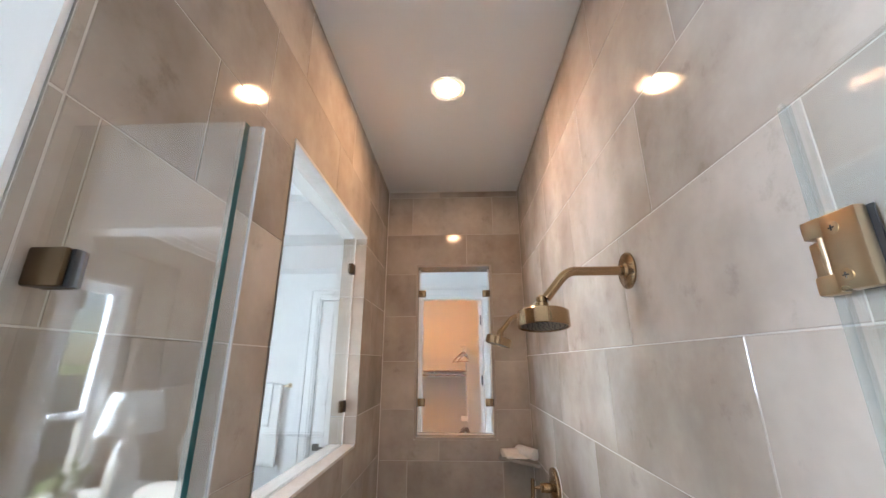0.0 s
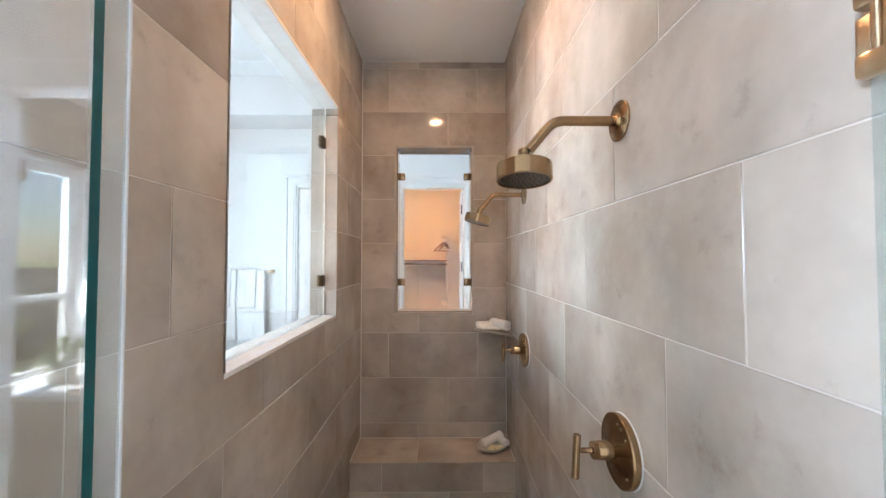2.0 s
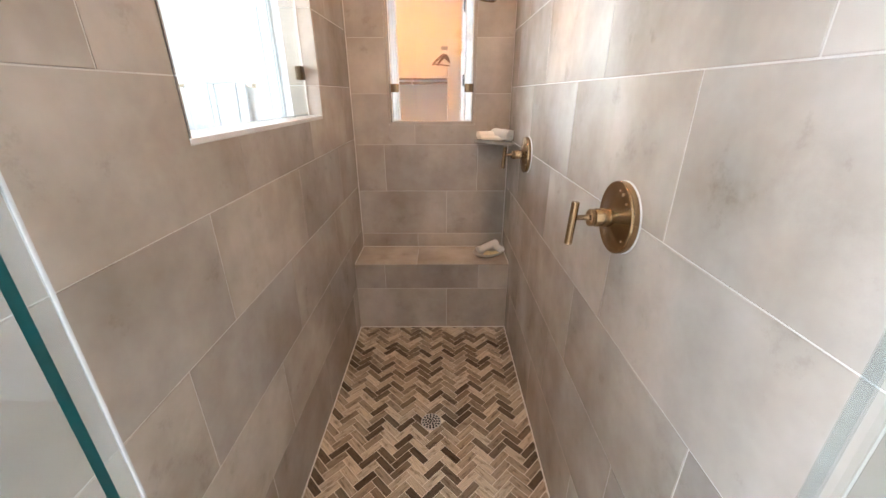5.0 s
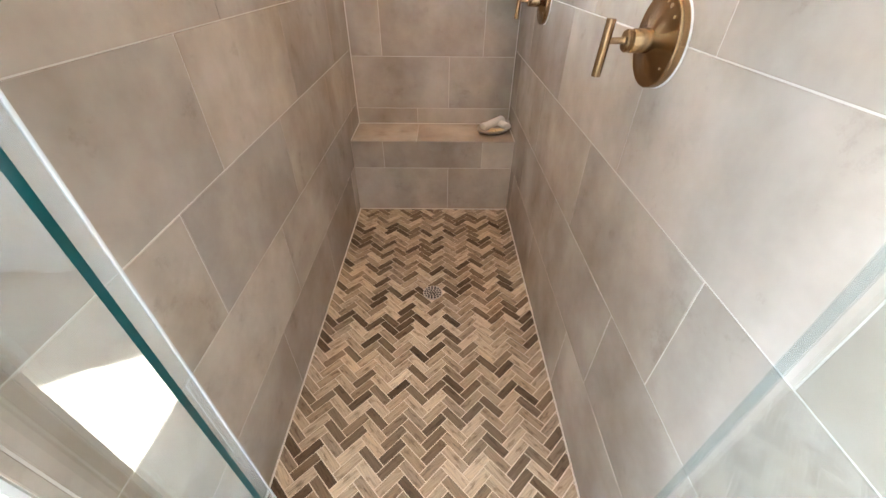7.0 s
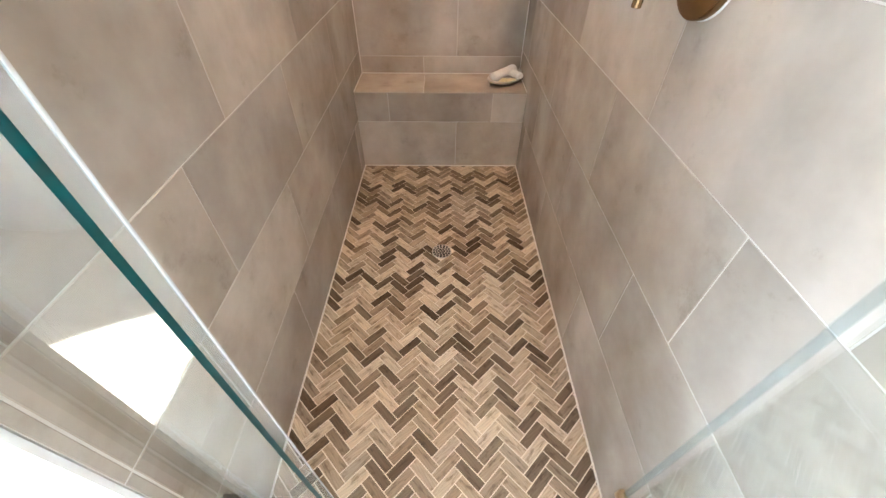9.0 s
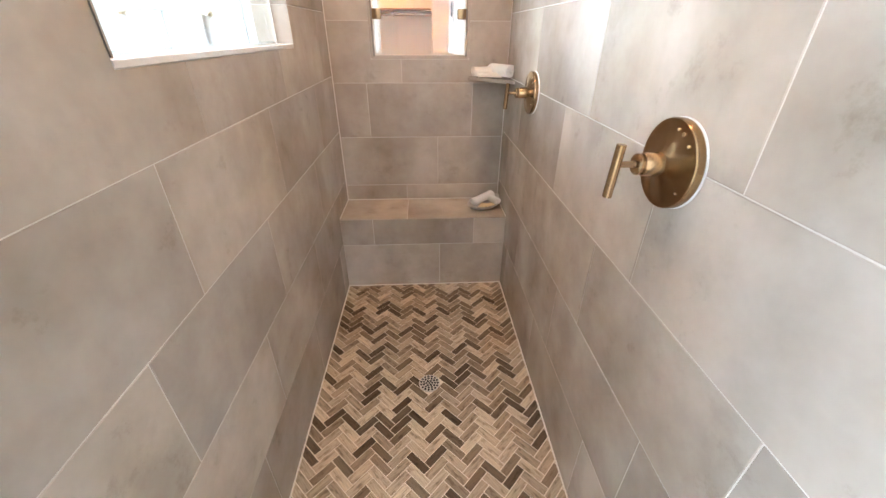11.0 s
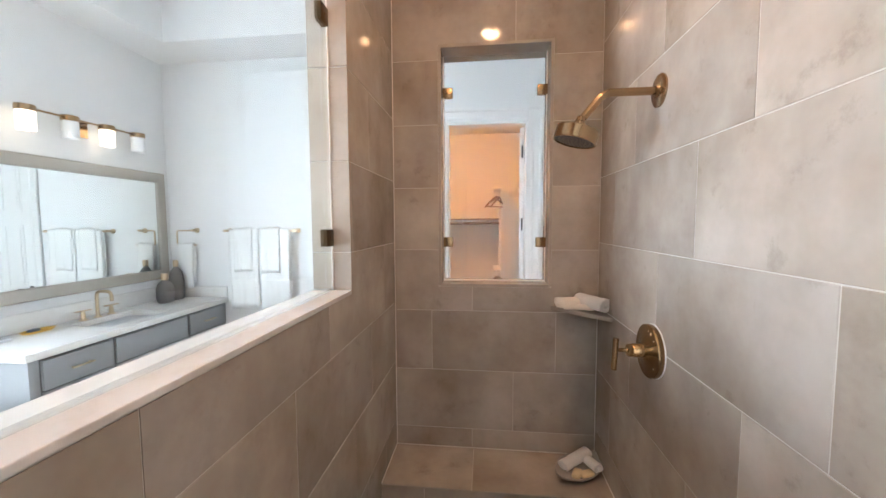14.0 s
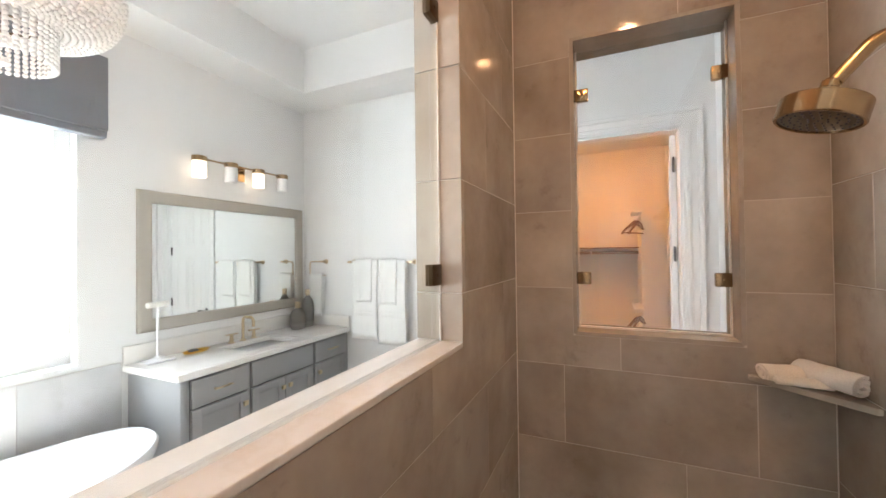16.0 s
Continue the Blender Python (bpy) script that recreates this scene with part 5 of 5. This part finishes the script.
# ---- outside ----
ground = bmesh.new()
box(ground, (-400, -400, -0.6), (WEST - 0.16, 400, -0.35))
structure("ground", ground, LAWN, "green lawn outside the windows", "ground")
fence = thing("garden_fence", "tall weathered grey board fence across the lawn", "fence")
board = boxes(((-0.02, -0.07, 0), (0.02, 0.07, 1.85)), bevel=0.004)
board_me = mesh_of("board", board, FENCE)
for i in range(90):
    ob = part("board", board_me, None, fence)
    ob.location = (-9.5, -9 + 0.147 * i, -0.352)


def shrub(x, y, h, seed):
    rs = random.Random(seed)
    t = thing("shrub", "leafy green shrub growing along the fence", "shrub", "shrubs", pose(x, y, -0.35))
    bm = bmesh.new()
    for i in range(5):
        a = math.tau * i / 5
        tube(bm, [(0, 0, 0), (0.12 * math.cos(a), 0.12 * math.sin(a), h * 0.4), (0.3 * math.cos(a), 0.3 * math.sin(a), h * 0.75)], [0.03, 0.02, 0.008], 6)
    part("stems", bm, WOOD, t)
    bm = bmesh.new()
    for i in range(420):
        a, r, z = rs.uniform(0, math.tau), rs.uniform(0.1, 0.65) * h * 0.42, rs.uniform(0.15, 1.05) * h
        p = Vector((r * math.cos(a), r * math.sin(a), z * (1.1 - 0.3 * r)))
        d1 = Vector((rs.gauss(0, 1), rs.gauss(0, 1), rs.gauss(0, 1))).normalized() * 0.09
        d2 = d1.orthogonal().normalized() * 0.045
        vs = [bm.verts.new(q) for q in (p - d1, p + d2, p + d1, p - d2)]
        bm.faces.new(vs)
    part("leaves", bm, LEAF, t)


for i, (x, y, h) in enumerate(((-7.5, -4.2, 1.25), (-8.2, -2.6, 1.9), (-5.2, -3.4, 1.3), (-8.4, 2.2, 2.2), (-7.9, 4.4, 2.6))):
    shrub(x, y, h, 20 + i)

# ---- wall tiles, floor tiles and mosaic ----
TILE_MESH = {}


def tile_piece(parent, axis, face, inward, u0, u1, v0, v1, holes, material=WALL_TILE):
    """One tile on a wall or floor: a plain one shares its mesh with all of its size, a cut one has its own."""
    if u1 - u0 < 0.012 or v1 - v0 < 0.012:
        return
    back = face + inward * 0.006
    hit = [h for h in holes if h[0] < u1 and h[1] > u0 and h[2] < v1 and h[3] > v0]
    cu, cv = (u0 + u1) / 2, (v0 + v1) / 2
    centre = {"x": (face, cu, cv), "y": (cu, face, cv), "z": (cu, cv, face)}[axis]
    if hit:
        bm = bmesh.new()
        if not sheet_with_holes(bm, axis, 0.0, inward * 0.006, u0 - cu, u1 - cu, v0 - cv, v1 - cv, [(h[0] - cu, h[1] - cu, h[2] - cv, h[3] - cv) for h in hit]):
            bm.free()
            return
        me = mesh_of("tile", bm, material)
    else:
        key = (axis, inward, round(u1 - u0, 4), round(v1 - v0, 4), material.name)
        if key not in TILE_MESH:
            hu, hv, b = (u1 - u0) / 2, (v1 - v0) / 2, 0.0013
            bm = bmesh.new()
            loops = []
            for su, sv, d in ((hu, hv, inward * 0.006), (hu, hv, inward * b), (hu - b, hv - b, 0.0)):
                loops.append([bm.verts.new({"x": (d, u, v), "y": (u, d, v), "z": (u, v, d)}[axis]) for u, v in ((-su, -sv), (su, -sv), (su, sv), (-su, sv))])
            for a, c in zip(loops, loops[1:]):
                for i in range(4):
                    bm.faces.new((a[i], a[(i + 1) % 4], c[(i + 1) % 4], c[i]))
            bm.faces.new(loops[-1])
            TILE_MESH[key] = mesh_of("tile", bm, material)
        me = TILE_MESH[key]
    ob = new("tile", me)
    ob.parent = parent
    ob.location = Vector(centre)


def tile_wall(parent, axis, face, inward, u0, u1, v0, v1, row0, start, shift, holes=(), material=WALL_TILE, pitch=0.605, rise=0.3025, joint=0.0028, special={}):
    """Courses of tile in a stepped bond: row k begins at row0 + k * rise, with a joint at start + k * shift."""
    k = math.floor((v0 - row0) / rise)
    while row0 + k * rise < v1:
        a, b = max(v0, row0 + k * rise), min(v1, row0 + (k + 1) * rise)
        first = special.get(k, start + k * shift)
        first -= pitch * math.ceil((first - u0) / pitch)
        while first < u1:
            c, d = max(u0, first), min(u1, first + pitch)
            tile_piece(parent, axis, face, inward, c + joint / 2, d - joint / 2, a + joint / 2, b - joint / 2, holes, material)
            first += pitch
        k += 1


tile_wall(wall_right, "x", XR, 1, -0.25, YB, 0, CEIL, 0.005, 1.05 + 0.2, -0.2)
tile_wall(wall_left, "x", XL, -1, 0.607, YB, 0, CEIL, 0.005, 1.05 - 0.41, 0.205, [(LW[0] - 0.002, LW[1] + 0.002, LW[2] - 0.001, LW[3] + 0.004)])
for k in range(11):
    tile_piece(wall_left, "x", XL, -1, 0.586, 0.6045, max(0, 0.0065 + 0.3025 * k), min(CEIL, 0.3045 + 0.3025 * k), [])
tile_wall(wall_back, "y", YB, 1, XL, XR, 0.477, CEIL, 0.575, 0.06, 0.2017, [(BW[0] - 0.005, BW[1] + 0.005, BW[2] - 0.007, BW[3] + 0.005)], special={4: -0.05})
for k in range(5):
    z0, z1 = max(LW[2] + 0.015, 0.005 + 0.3025 * (k + 4)), min(LW[3] - 0.011, 0.005 + 0.3025 * (k + 5))
    tile_piece(wall_left, "y", LW[1] - 0.004, 1, XO - 0.010, XL + 0.003, z0 + 0.0014, z1 - 0.0014, [])
    tile_piece(wall_left, "y", LW[0] + 0.004, -1, XO - 0.010, XL + 0.003, z0 + 0.0014, z1 - 0.0014, [])
tile_wall(floor_bath, "z", 0.0, -1, WEST, XR, SOUTH, 0.598, SOUTH, -2.2, 0.2, [], FLOOR_TILE, 1.2, 0.6)
tile_wall(floor_bath, "z", 0.0, -1, WEST, XO - 0.014, 0.6, FAR, SOUTH, -2.2, 0.2, [], FLOOR_TILE, 1.2, 0.6)
tile_wall(floor_bath, "z", 0.0, -1, XO - 0.012, XR, YO + 0.014, FAR, SOUTH, -2.2, 0.2, [], FLOOR_TILE, 1.2, 0.6)

tile_wall(wains, "x", WEST + 0.007, -1, SOUTH + 0.018, VY0 - 0.035, 0.002, 0.97, 0.37, -0.2, 0.2, [], WAINSCOT_TILE, 1.2, 0.6)

# herringbone: chips of 30 by 97 mm, laid at 45 degrees
CW, CN, CJ = 0.0335, 3, 0.0038
FX0, FX1, FY0, FY1 = XL + 0.003, XR - 0.003, 0.664, BF - 0.001


def clip_poly(poly):
    for axis, limit, keep in ((0, FX0, 1), (0, FX1, -1), (1, FY0, 1), (1, FY1, -1)):
        out = []
        for (p, q) in zip(poly, poly[1:] + poly[:1]):
            a, b = keep * (p[axis] - limit), keep * (q[axis] - limit)
            if a >= 0:
                out.append(p)
            if a * b < 0:
                out.append(p.lerp(q, a / (a - b)))
        poly = out
        if len(poly) < 3:
            return None
    return poly


def chip_faces(bm, uv, poly, origin, along, depth=0.004, b=0.0009):
    """A chip from its outline: sides, a small arris and a top, with the grain along its length."""
    c = sum((p for p in poly), Vector((0, 0))) / len(poly)
    across = Vector((-along.y, along.x))
    rows = []
    for inset, z in ((0, -depth), (0, -b), (b, 0.0)):
        rows.append([bm.verts.new((*(p + (c - p).normalized() * inset * 1.5 - origin), z)) for p in poly])
    n = len(poly)
    made = [bm.faces.new((r0[i], r0[(i + 1) % n], r1[(i + 1) % n], r1[i])) for r0, r1 in zip(rows, rows[1:]) for i in range(n)]
    made.append(bm.faces.new(rows[-1]))
    for f in made:
        for l in f.loops:
            p = Vector(l.vert.co.xy) + origin - c
            l[uv].uv = (p.dot(along), p.dot(across))


whole = {}
rest = bmesh.new()
rest_uv = rest.loops.layers.uv.new("UVMap")
turn45 = Matrix.Rotation(radians(45), 2)
count = 0
cells = []
for ia in range(-90, 90):
    for ib in range(-30, 30):
        for upright in (False, True):
            o = Vector((ia + CN * ib, ia - CN * ib)) + (Vector((CN, 1 - CN)) if upright else Vector((0, 0)))
            w, h = (1, CN) if upright else (CN, 1)
            g = CJ / CW / 2
            quad = [Vector((o.x + g, o.y + g)), Vector((o.x + w - g, o.y + g)), Vector((o.x + w - g, o.y + h - g)), Vector((o.x + g, o.y + h - g))]
            quad = [turn45 @ (p * CW) + Vector((-0.03, 1.55)) for p in quad]
            poly = clip_poly(quad)
            if poly:
                cells.append((quad, poly, upright))
for quad, poly, upright in cells:
    c = sum(quad, Vector((0, 0))) / 4
    if (c - Vector(DRAIN)).length < 0.030:
        continue
    along = (quad[2] - quad[1] if upright else quad[1] - quad[0]).normalized()
    inside = len(poly) == 4 and all((p - q).length < 1e-6 for p, q in zip(quad, poly))
    if inside and c.y < 1.7 and count < 300:
        if upright not in whole:
            bm = bmesh.new()
            uv = bm.loops.layers.uv.new("UVMap")
            chip_faces(bm, uv, quad, c, along)
            whole[upright] = mesh_of("mosaic_chip", bm, CHIP)
        ob = new("mosaic_chip", whole[upright])
        ob.parent = floor_shower
        ob.location = (c.x, c.y, 0.0)
        count += 1
    else:
        chip_faces(rest, rest_uv, poly, Vector((0, 0)), along)
joined = part("mosaic_chips", rest, CHIP_JOINED, floor_shower, "", False)
tagged(joined, kind="stuff")
